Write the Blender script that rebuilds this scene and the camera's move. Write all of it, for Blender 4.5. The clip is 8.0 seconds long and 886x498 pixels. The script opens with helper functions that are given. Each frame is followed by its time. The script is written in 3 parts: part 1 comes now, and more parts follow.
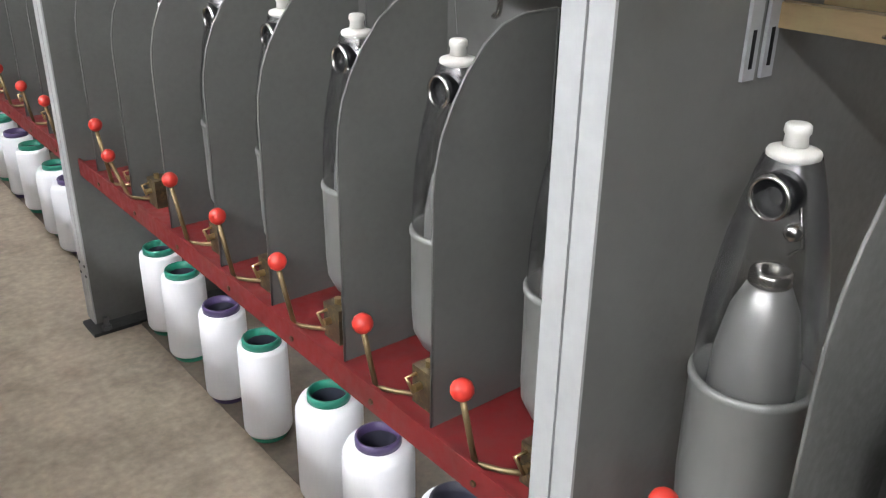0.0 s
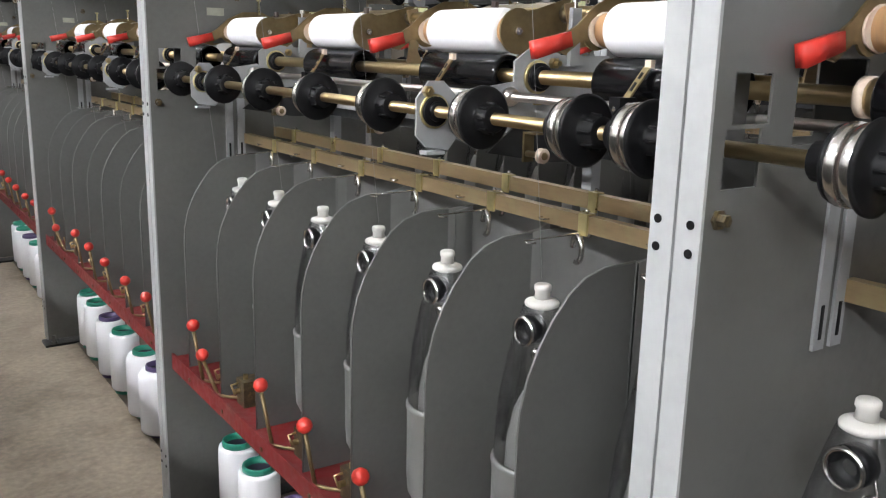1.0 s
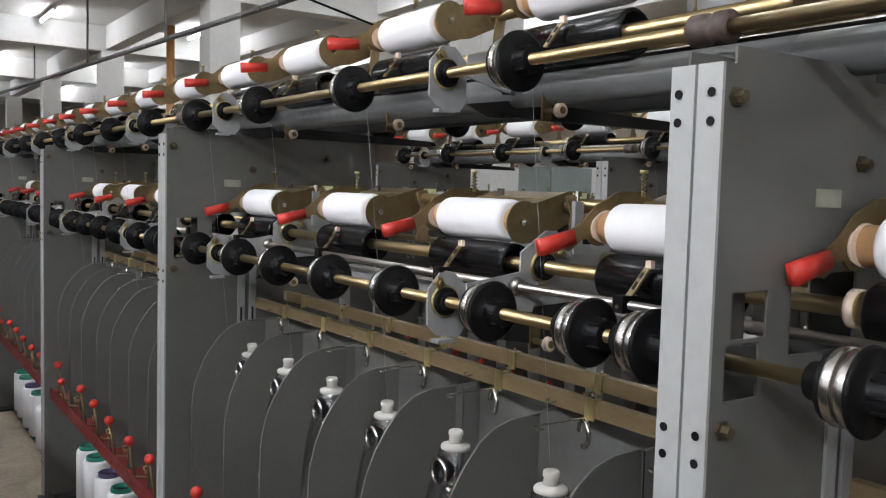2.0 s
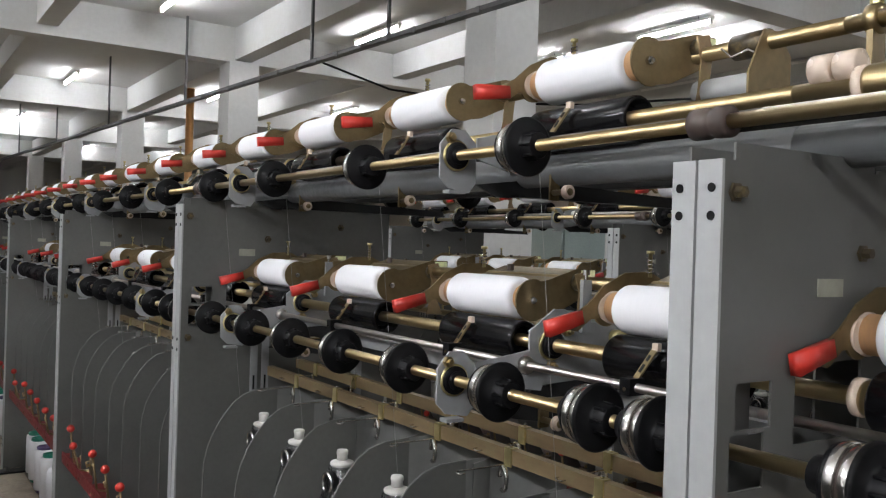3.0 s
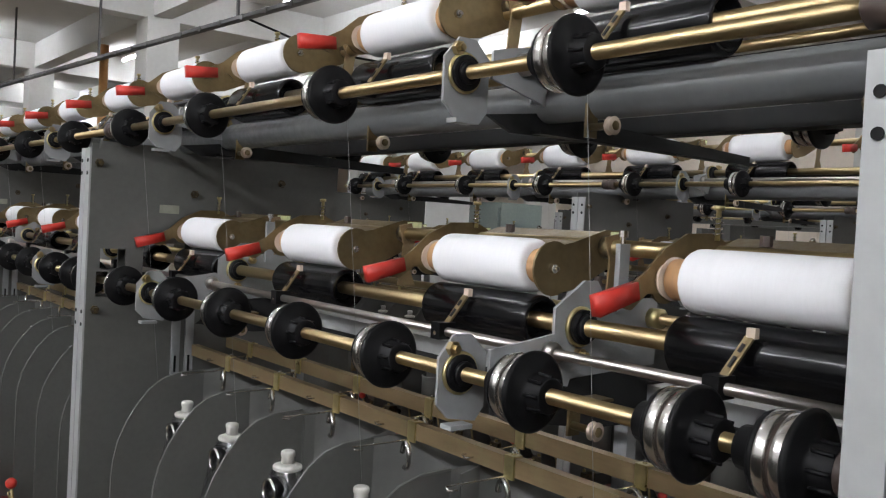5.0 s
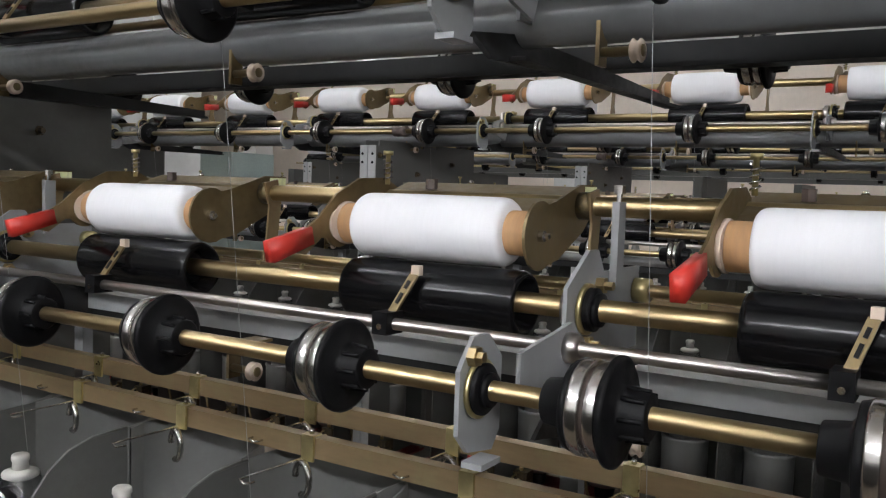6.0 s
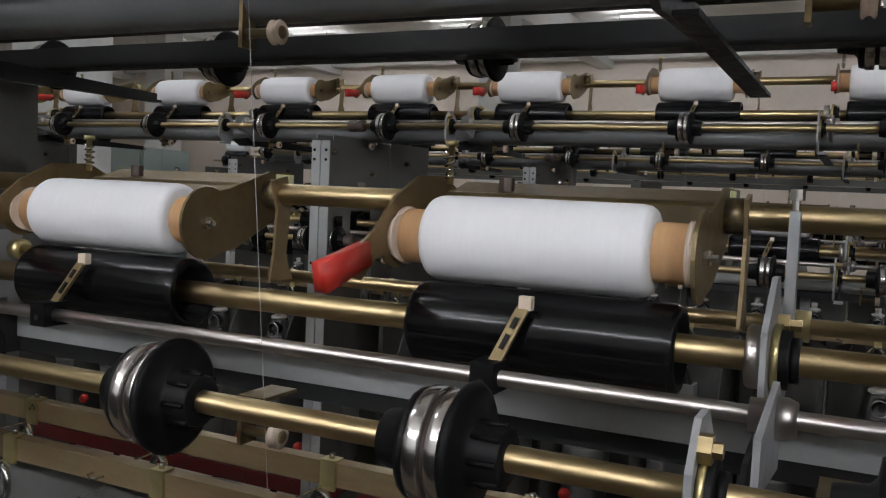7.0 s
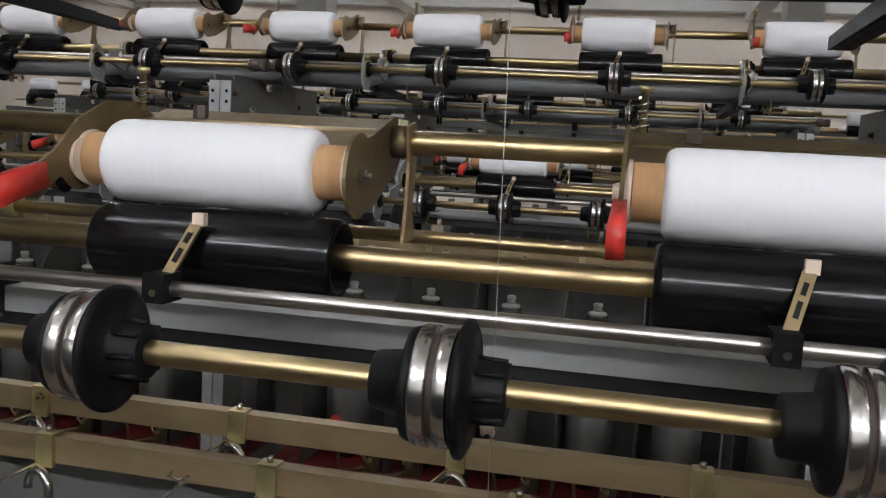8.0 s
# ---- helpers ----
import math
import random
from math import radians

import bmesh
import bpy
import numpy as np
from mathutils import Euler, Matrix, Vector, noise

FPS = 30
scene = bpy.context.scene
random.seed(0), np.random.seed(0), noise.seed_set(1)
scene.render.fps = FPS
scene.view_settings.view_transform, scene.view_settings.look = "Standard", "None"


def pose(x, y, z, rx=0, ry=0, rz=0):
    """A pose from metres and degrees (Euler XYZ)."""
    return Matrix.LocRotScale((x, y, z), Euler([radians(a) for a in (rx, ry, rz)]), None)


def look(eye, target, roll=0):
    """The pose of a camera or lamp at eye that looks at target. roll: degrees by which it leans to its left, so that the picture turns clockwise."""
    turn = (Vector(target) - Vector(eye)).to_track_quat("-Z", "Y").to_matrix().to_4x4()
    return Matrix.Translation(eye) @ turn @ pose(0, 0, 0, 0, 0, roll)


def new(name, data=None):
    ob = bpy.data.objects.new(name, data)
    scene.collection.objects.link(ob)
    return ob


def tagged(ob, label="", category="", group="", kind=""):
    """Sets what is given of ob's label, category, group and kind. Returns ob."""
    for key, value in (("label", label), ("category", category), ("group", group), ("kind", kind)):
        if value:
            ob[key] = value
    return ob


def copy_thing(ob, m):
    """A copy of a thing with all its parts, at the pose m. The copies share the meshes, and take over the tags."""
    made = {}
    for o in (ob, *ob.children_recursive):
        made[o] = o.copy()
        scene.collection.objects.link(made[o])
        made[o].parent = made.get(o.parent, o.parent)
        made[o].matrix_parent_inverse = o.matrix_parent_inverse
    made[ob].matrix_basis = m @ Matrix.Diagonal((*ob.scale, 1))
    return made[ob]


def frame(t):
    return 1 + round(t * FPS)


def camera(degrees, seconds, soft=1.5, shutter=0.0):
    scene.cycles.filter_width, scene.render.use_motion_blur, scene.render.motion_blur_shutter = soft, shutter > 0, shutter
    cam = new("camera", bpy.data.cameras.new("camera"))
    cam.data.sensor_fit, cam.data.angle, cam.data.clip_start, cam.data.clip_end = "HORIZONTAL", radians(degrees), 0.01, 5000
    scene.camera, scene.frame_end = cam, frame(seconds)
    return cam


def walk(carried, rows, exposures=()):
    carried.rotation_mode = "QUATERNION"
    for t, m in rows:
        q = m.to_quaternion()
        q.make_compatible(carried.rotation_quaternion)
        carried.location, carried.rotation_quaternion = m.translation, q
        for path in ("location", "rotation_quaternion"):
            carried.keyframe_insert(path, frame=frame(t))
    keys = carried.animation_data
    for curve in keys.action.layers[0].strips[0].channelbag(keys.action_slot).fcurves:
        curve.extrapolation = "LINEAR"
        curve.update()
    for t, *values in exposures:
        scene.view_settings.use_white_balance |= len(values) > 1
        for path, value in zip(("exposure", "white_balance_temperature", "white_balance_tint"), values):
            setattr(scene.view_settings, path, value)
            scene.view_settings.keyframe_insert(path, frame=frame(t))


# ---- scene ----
cam = camera(54.0, 8.0, soft=1.2)
ROWS = [
    (0, (0.177, -0.812, 1.2), (1.325, 0.603, 0.376), 0.8),
    (0.5, (0.14, -0.827, 1.265), (1.252, 0.707, 0.625), 0.6),
    (1, (0.115, -0.835, 1.305), (1.222, 0.77, 0.856), 1.4),
    (1.5, (0.108, -0.843, 1.343), (1.228, 0.793, 1.082), 1.3),
    (2, (0.083, -0.855, 1.38), (1.207, 0.793, 1.245), 1.6),
    (3.5, (0.073, -0.877, 1.415), (1.164, 0.799, 1.428), 1.8),
    (4, (0.065, -0.845, 1.406), (1.172, 0.82, 1.398), 1.6),
    (5.5, (0.229, -0.341, 1.371), (1.665, 1.047, 1.267), 3.5),
    (6, (0.203, -0.16, 1.375), (1.893, 0.9, 1.237), 1.9),
    (6.5, (0.238, -0.043, 1.359), (2.008, 0.877, 1.214), 3.1),
    (7, (0.33, 0.101, 1.37), (2.124, 0.976, 1.242), 2.5),
    (7.5, (0.312, 0.265, 1.356), (2.219, 0.837, 1.168), 2.8),
    (8, (0.304, 0.438, 1.357), (2.245, 0.864, 1.131), 3.2),
]
EXPO = [(0.0, 1.1), (0.5, 1.0), (1.0, 0.9), (1.5, 0.52), (2.0, 0.22), (3.5, 0.06), (5.5, 0.07), (6.5, 0.03), (7.0, -0.48), (7.5, -0.85), (8.0, -0.12)]
walk(cam, [(t, look(eye, target, lean)) for t, eye, target, lean in ROWS], EXPO)

# ---- light ----
world = bpy.data.worlds.new("hall_air")
scene.world = world
world.use_nodes = True
world.node_tree.nodes["Background"].inputs[0].default_value = (0.75, 0.85, 1.0, 1)
world.node_tree.nodes["Background"].inputs[1].default_value = 0.6
TUBE_POWER = 120.0


# ---- materials ----
def mat(name, base, rough=0.5, metal=0.0, vary=0.12, scale=6.0, fine=60.0, bump=0.0, stretch=(1, 1, 1), dirt=None,
        dirt_amount=0.0, spec=0.5, coat=0.0, glow=0.0, per_object=0.0):
    """A painted, metal or plastic surface: colour varied at two scales, with grain in the gloss and relief."""
    m = bpy.data.materials.new(name)
    m.use_nodes = True
    nt = m.node_tree
    b = nt.nodes["Principled BSDF"]
    tc = nt.nodes.new("ShaderNodeTexCoord")
    mp = nt.nodes.new("ShaderNodeMapping")
    mp.inputs["Scale"].default_value = stretch
    nt.links.new(tc.outputs["Object"], mp.inputs["Vector"])
    big = nt.nodes.new("ShaderNodeTexNoise")
    big.inputs["Scale"].default_value, big.inputs["Detail"].default_value = scale, 5
    small = nt.nodes.new("ShaderNodeTexNoise")
    small.inputs["Scale"].default_value, small.inputs["Detail"].default_value = fine, 4
    for n in (big, small):
        nt.links.new(mp.outputs[0], n.inputs["Vector"])
    mixed = nt.nodes.new("ShaderNodeMath")
    mixed.operation = "ADD"
    nt.links.new(big.outputs["Fac"], mixed.inputs[0])
    nt.links.new(small.outputs["Fac"], mixed.inputs[1])
    ramp = nt.nodes.new("ShaderNodeMapRange")
    ramp.inputs[1].default_value, ramp.inputs[2].default_value = 0.7, 1.3
    ramp.inputs[3].default_value, ramp.inputs[4].default_value = 1 - vary, 1 + vary
    nt.links.new(mixed.outputs[0], ramp.inputs[0])
    mul = nt.nodes.new("ShaderNodeVectorMath")
    mul.operation = "SCALE"
    mul.inputs[0].default_value = base
    nt.links.new(ramp.outputs[0], mul.inputs["Scale"])
    colour = mul.outputs[0]
    if per_object:
        info = nt.nodes.new("ShaderNodeObjectInfo")
        rr = nt.nodes.new("ShaderNodeMapRange")
        rr.inputs[3].default_value, rr.inputs[4].default_value = 1 - per_object, 1 + per_object
        nt.links.new(info.outputs["Random"], rr.inputs[0])
        m2 = nt.nodes.new("ShaderNodeVectorMath")
        m2.operation = "SCALE"
        nt.links.new(colour, m2.inputs[0])
        nt.links.new(rr.outputs[0], m2.inputs["Scale"])
        colour = m2.outputs[0]
    if dirt:
        spots = nt.nodes.new("ShaderNodeTexNoise")
        spots.inputs["Scale"].default_value, spots.inputs["Detail"].default_value = scale * 1.7, 8
        spots.inputs["Roughness"].default_value = 0.65
        nt.links.new(tc.outputs["Object"], spots.inputs["Vector"])
        cut = nt.nodes.new("ShaderNodeMapRange")
        cut.inputs[1].default_value, cut.inputs[2].default_value = 0.5, 0.72
        cut.inputs[4].default_value = dirt_amount
        nt.links.new(spots.outputs["Fac"], cut.inputs[0])
        mx = nt.nodes.new("ShaderNodeMix")
        mx.data_type = "RGBA"
        nt.links.new(cut.outputs[0], mx.inputs[0])
        nt.links.new(colour, mx.inputs[6])
        mx.inputs[7].default_value = (*dirt, 1)
        colour = mx.outputs[2]
    nt.links.new(colour, b.inputs["Base Color"])
    rg = nt.nodes.new("ShaderNodeMapRange")
    rg.inputs[1].default_value, rg.inputs[2].default_value = 0.3, 0.7
    rg.inputs[3].default_value, rg.inputs[4].default_value = max(0.02, rough * (0.95 if metal == 1 else 0.8)), min(1, rough * (1.06 if metal == 1 else 1.25))
    nt.links.new(small.outputs["Fac"], rg.inputs[0])
    nt.links.new(rg.outputs[0], b.inputs["Roughness"])
    b.inputs["Metallic"].default_value = metal
    b.inputs["Specular IOR Level"].default_value = spec
    b.inputs["Coat Weight"].default_value = coat
    if bump:
        bp = nt.nodes.new("ShaderNodeBump")
        bp.inputs["Strength"].default_value, bp.inputs["Distance"].default_value = bump, 0.002
        nt.links.new(small.outputs["Fac"], bp.inputs["Height"])
        nt.links.new(bp.outputs[0], b.inputs["Normal"])
    if glow:
        b.inputs["Emission Color"].default_value = (0.90, 0.92, 0.97, 1)
        b.inputs["Emission Strength"].default_value = glow
    return m


GREY = mat("grey_machine_paint", (0.107, 0.107, 0.1), 0.44, vary=0.1, scale=3, fine=90, bump=0.08, dirt=(0.075, 0.073, 0.068), dirt_amount=0.5)
GREY_DARK = mat("dark_grey_paint", (0.022, 0.0225, 0.023), 0.45, vary=0.15, scale=5, spec=0.22, dirt=(0.04, 0.036, 0.032), dirt_amount=0.4)
GREY_LIGHT = mat("light_grey_paint", (0.35, 0.357, 0.355), 0.4, vary=0.06, scale=4, dirt=(0.33, 0.32, 0.3), dirt_amount=0.3)
GREY_MID = mat("mid_grey_bracket_paint", (0.26, 0.265, 0.27), 0.42, vary=0.07, dirt=(0.15, 0.15, 0.14), dirt_amount=0.35)
TUBE_GREY = mat("grey_beam_paint", (0.122, 0.126, 0.128), 0.36, vary=0.08, scale=4, dirt=(0.09, 0.09, 0.085), dirt_amount=0.5)
BRASS = mat("yellow_zinc_steel", (0.45, 0.35, 0.19), 0.33, 1.0, vary=0.035, scale=14, fine=120, stretch=(1, 0.08, 1), dirt=(0.36, 0.25, 0.12), dirt_amount=0.1)
OLIVE = mat("olive_zinc_plate", (0.2, 0.148, 0.075), 0.42, 0.7, vary=0.22, scale=12, fine=90, dirt=(0.26, 0.21, 0.12), dirt_amount=0.5, per_object=0.12)
CHANNEL = mat("zinc_channel", (0.28, 0.2, 0.11), 0.45, 0.6, vary=0.16, scale=9, fine=140, stretch=(1, 0.2, 1), dirt=(0.3, 0.28, 0.14), dirt_amount=0.5)
CLIP = mat("zinc_clip", (0.55, 0.47, 0.24), 0.33, 0.9, vary=0.2, scale=20)
STEEL = mat("bright_steel", (0.62, 0.6, 0.58), 0.2, 1.0, vary=0.08, scale=20, fine=160)
ROD = mat("grey_steel_rod", (0.52, 0.49, 0.46), 0.3, 1.0, vary=0.14, scale=15, stretch=(1, 0.2, 1))
BLACK = mat("black_roller_plastic", (0.006, 0.006, 0.0065), 0.45, vary=0.25, scale=18, bump=0.04, spec=0.13)
DRUM = mat("black_drum_gloss", (0.004, 0.004, 0.0045), 0.2, spec=0.22, vary=0.2, scale=10, fine=40, stretch=(1, 0.1, 1))
RUBBER = mat("brown_black_rubber", (0.06, 0.042, 0.035), 0.55, vary=0.25, scale=30)
RED = mat("red_plastic", (0.5, 0.03, 0.02), 0.42, vary=0.1, scale=25, per_object=0.08)
RED_PAINT = mat("red_rail_paint", (0.145, 0.012, 0.013), 0.5, vary=0.16, scale=8, dirt=(0.09, 0.035, 0.028), dirt_amount=0.6)
YARN = mat("white_yarn", (0.79, 0.79, 0.81), 0.7, vary=0.02, scale=30, fine=500, bump=0.12, stretch=(1, 9, 1), spec=0.25)
CARD = mat("kraft_paper_tube", (0.56, 0.33, 0.16), 0.65, vary=0.1, scale=20, stretch=(1, 5, 1))
CREAM = mat("cream_ceramic", (0.64, 0.52, 0.42), 0.25, vary=0.06)
WHITE_PL = mat("white_plastic", (0.8, 0.79, 0.76), 0.35, vary=0.04)
CAP = mat("off_white_plastic_cap", (0.55, 0.535, 0.5), 0.4, vary=0.06, scale=30)
PURPLE = mat("purple_plastic", (0.075, 0.05, 0.13), 0.4, vary=0.12)
GREEN = mat("green_plastic", (0.015, 0.2, 0.13), 0.4, vary=0.12)
BLACK_TUBE = mat("dark_tube_plastic_and_bore_shade", (0.03, 0.03, 0.045), 0.45, vary=0.12)
BLOCK = mat("oily_brown_casting", (0.075, 0.058, 0.035), 0.4, 0.5, vary=0.4, scale=40, dirt=(0.3, 0.22, 0.08), dirt_amount=0.5)
POT = mat("grey_pot_aluminium", (0.2, 0.2, 0.19), 0.42, 0.3, vary=0.06, scale=10, fine=120, stretch=(1, 1, 0.3))
CONE = mat("satin_silver_cone", (0.36, 0.355, 0.345), 0.36, 0.5, vary=0.03)
PLASTER = mat("white_plaster", (0.58, 0.58, 0.565), 0.85, vary=0.06, scale=0.8, fine=20, bump=0.2, dirt=(0.5, 0.49, 0.455), dirt_amount=0.45)
WALLPAINT = mat("cream_wall_paint", (0.8, 0.72, 0.64), 0.8, vary=0.05, scale=0.7, fine=15, bump=0.15)
CONCRETE = mat("dusty_concrete", (0.37, 0.31, 0.24), 0.78, vary=0.3, scale=3.0, fine=45, bump=0.6, dirt=(0.13, 0.105, 0.08), dirt_amount=0.6)
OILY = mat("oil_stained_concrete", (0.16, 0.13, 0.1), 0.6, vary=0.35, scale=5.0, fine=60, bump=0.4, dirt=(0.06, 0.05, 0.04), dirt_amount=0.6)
TRAY = mat("galvanised_dark_steel", (0.12, 0.12, 0.12), 0.5, 0.6, vary=0.2)
COPPER = mat("orange_pipe_paint", (0.45, 0.22, 0.08), 0.5, vary=0.15)
TUBE = mat("lit_tube", (0.9, 0.9, 0.9), 0.5, vary=0.0, glow=TUBE_POWER)
THREAD = mat("thread", (0.36, 0.36, 0.35), 0.7, vary=0.02)
PAPER = mat("faded_paper", (0.3, 0.3, 0.24), 0.8, vary=0.15, scale=30)
YELLOW = mat("pale_yellow_sticker", (0.72, 0.74, 0.42), 0.5, vary=0.25, scale=60)
SCREEN = mat("dark_blue_display", (0.02, 0.03, 0.07), 0.2, vary=0.3, scale=30)
GREEN_DOOR = mat("pale_green_cabinet", (0.3, 0.36, 0.34), 0.5, vary=0.1)
GLASS = bpy.data.materials.new("clear_dome_plastic")
GLASS.use_nodes = True
g_nt = GLASS.node_tree
g_clear = g_nt.nodes.new("ShaderNodeBsdfTransparent")
g_clear.inputs[0].default_value = (0.86, 0.86, 0.85, 1)
g_gloss = g_nt.nodes.new("ShaderNodeBsdfGlossy")
g_gloss.inputs["Roughness"].default_value = 0.22
g_mix = g_nt.nodes.new("ShaderNodeMixShader")
g_fr = g_nt.nodes.new("ShaderNodeFresnel")
g_fr.inputs[0].default_value = 1.45
g_add = g_nt.nodes.new("ShaderNodeMath")
g_add.inputs[1].default_value = 0.11
g_nt.links.new(g_fr.outputs[0], g_add.inputs[0])
g_nt.links.new(g_add.outputs[0], g_mix.inputs[0])
g_nt.links.new(g_clear.outputs[0], g_mix.inputs[1])
g_nt.links.new(g_gloss.outputs[0], g_mix.inputs[2])
g_nt.links.new(g_mix.outputs[0], g_nt.nodes["Material Output"].inputs[0])


# ---- shapes ----
def box(bm, x0, x1, y0, y1, z0, z1):
    v = [bm.verts.new((x, y, z)) for x in (x0, x1) for y in (y0, y1) for z in (z0, z1)]
    for f in ((0, 1, 3, 2), (4, 6, 7, 5), (0, 4, 5, 1), (2, 3, 7, 6), (0, 2, 6, 4), (1, 5, 7, 3)):
        bm.faces.new([v[i] for i in f])
    return bm


def boxes(*bs):
    bm = bmesh.new()
    for b in bs:
        box(bm, *b)
    return bm


def lathe(profile, axis="y", at=(0, 0, 0), n=28, bm=None, smooth=True, ends=True):
    """Turn (distance along the axis, radius) pairs round an axis."""
    bm = bm or bmesh.new()
    rings = []
    for d, r in profile:
        ring = []
        for i in range(n):
            a = 2 * math.pi * i / n
            u, w = r * math.cos(a), r * math.sin(a)
            p = {"y": (u, d, w), "z": (u, w, d), "x": (d, u, w)}[axis]
            ring.append(bm.verts.new((p[0] + at[0], p[1] + at[1], p[2] + at[2])))
        rings.append(ring)
    for a, b in zip(rings, rings[1:]):
        for i in range(n):
            f = bm.faces.new((a[i], a[(i + 1) % n], b[(i + 1) % n], b[i]))
            f.smooth = smooth
    for ring, r in ((rings[0], profile[0][1]), (rings[-1], profile[-1][1])):
        if r > 1e-4 and ends:
            bm.faces.new(ring)
    return bm


def rod(a, b, r, n=14, bm=None):
    """A round bar from a to b."""
    bm = bm or bmesh.new()
    a, b = Vector(a), Vector(b)
    q = (b - a).to_track_quat("Z", "Y").to_matrix()
    ends = []
    for p in (a, b):
        ends.append([bm.verts.new(p + q @ Vector((r * math.cos(2 * math.pi * i / n), r * math.sin(2 * math.pi * i / n), 0))) for i in range(n)])
    for i in range(n):
        bm.faces.new((ends[0][i], ends[0][(i + 1) % n], ends[1][(i + 1) % n], ends[1][i])).smooth = True
    bm.faces.new(ends[0]), bm.faces.new(ends[1])
    return bm


def wire(points, r, n=8, bm=None):
    """A bent round wire, one skin from end to end."""
    bm = bm or bmesh.new()
    pts = [Vector(p) for p in points]
    rings, side = [], None
    for i, p in enumerate(pts):
        along = (pts[min(i + 1, len(pts) - 1)] - pts[max(i - 1, 0)]).normalized()
        side = along.orthogonal().normalized() if side is None else (side - along * side.dot(along)).normalized()
        other = along.cross(side)
        rings.append([bm.verts.new(p + r * (math.cos(2 * math.pi * k / n) * side + math.sin(2 * math.pi * k / n) * other)) for k in range(n)])
    for a, b in zip(rings, rings[1:]):
        for k in range(n):
            bm.faces.new((a[k], a[(k + 1) % n], b[(k + 1) % n], b[k])).smooth = True
    bm.faces.new(rings[0]), bm.faces.new(rings[-1])
    return bm


def cut_sheet(xs, zs, cuts, y0, y1):
    """A flat sheet in the plane of x and z with rectangular cut-outs, in one piece."""
    bm = bmesh.new()
    grid = {(i, j, k): bm.verts.new((x, y, z)) for i, x in enumerate(xs) for j, z in enumerate(zs) for k, y in enumerate((y0, y1))}
    solid = {(i, j) for i in range(len(xs) - 1) for j in range(len(zs) - 1)
             if not any(c[0] <= xs[i] and xs[i + 1] <= c[1] and c[2] <= zs[j] and zs[j + 1] <= c[3] for c in cuts)}
    for i, j in solid:
        for k in (0, 1):
            bm.faces.new([grid[p[0], p[1], k] for p in ((i, j), (i + 1, j), (i + 1, j + 1), (i, j + 1))])
        for di, dj, p, q in ((-1, 0, (i, j), (i, j + 1)), (1, 0, (i + 1, j), (i + 1, j + 1)), (0, -1, (i, j), (i + 1, j)), (0, 1, (i, j + 1), (i + 1, j + 1))):
            if (i + di, j + dj) not in solid:
                bm.faces.new((grid[(*p, 0)], grid[(*q, 0)], grid[(*q, 1)], grid[(*p, 1)]))
    bmesh.ops.delete(bm, geom=[v for v in bm.verts if not v.link_faces], context="VERTS")
    return bm


def plate(outline, y0, y1, bm=None):
    """A sheet cut to an (x, z) outline, from y0 to y1."""
    bm = bm or bmesh.new()
    a = [bm.verts.new((x, y0, z)) for x, z in outline]
    b = [bm.verts.new((x, y1, z)) for x, z in outline]
    bm.faces.new(a), bm.faces.new(b)
    for i in range(len(a)):
        j = (i + 1) % len(a)
        bm.faces.new((a[i], a[j], b[j], b[i]))
    return bm


def disc_outline(x, z, r, a0, a1, n=10):
    return [(x + r * math.cos(math.radians(a0 + (a1 - a0) * i / n)), z + r * math.sin(math.radians(a0 + (a1 - a0) * i / n))) for i in range(n + 1)]


def soften(bm, width, segments=2):
    sharp = [e for e in bm.edges if len(e.link_faces) == 2 and e.calc_face_angle(0) > 0.6]
    bmesh.ops.bevel(bm, geom=sharp, offset=width, segments=segments, profile=0.5, affect="EDGES", clamp_overlap=True)
    return bm


def mesh_of(name, bm, material):
    bmesh.ops.recalc_face_normals(bm, faces=bm.faces[:])
    me = bpy.data.meshes.new(name)
    bm.to_mesh(me)
    bm.free()
    me.materials.append(material)
    return me


def part(name, bm, material, parent, label=""):
    ob = new(name, mesh_of(name, bm, material))
    ob.parent = parent
    return tagged(ob, label)


def thing(name, label, category, at=(0, 0, 0), group=""):
    ob = new(name)
    ob.matrix_basis = Matrix.Translation(at)
    ob.empty_display_size = 0.05
    return tagged(ob, label, category, group)


def single(name, bm, material, label, category, at=(0, 0, 0), group="", kind=""):
    ob = new(name, mesh_of(name, bm, material))
    ob.matrix_basis = Matrix.Translation(at)
    return tagged(ob, label, category, group, kind)


# ---- the hall ----
X0, X1, Y0, Y1, TOP = -4.6, 16.7, -9.0, 37.0, 4.35
single("floor", boxes((X0, X1, Y0, Y1, -0.12, 0)), CONCRETE, "dusty worn grey-brown concrete factory floor", "floor", kind="structure")
single("ceiling", boxes((X0, X1, Y0, Y1, TOP, TOP + 0.15)), PLASTER, "white plastered concrete ceiling slab", "ceiling", kind="structure")
single("wall_north", boxes((X0, X1, Y1, Y1 + 0.2, 0, TOP)), PLASTER, "white plastered end wall of the hall", "wall", kind="structure")
single("wall_south", boxes((X0, X1, Y0 - 0.2, Y0, 0, TOP)), PLASTER, "white plastered end wall of the hall", "wall", kind="structure")
single("wall_east", boxes((X1, X1 + 0.2, Y0, Y1, 0, TOP)), WALLPAINT, "cream painted long wall of the hall", "wall", kind="structure")
single("wall_west", boxes((X0 - 0.2, X0, Y0, Y1, 0, TOP)), PLASTER, "white plastered long wall of the hall", "wall", kind="structure")
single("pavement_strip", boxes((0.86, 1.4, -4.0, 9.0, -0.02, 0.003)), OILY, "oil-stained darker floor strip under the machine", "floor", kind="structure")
PX, PY, PSTEP = 4.3, 4.8, 6.1
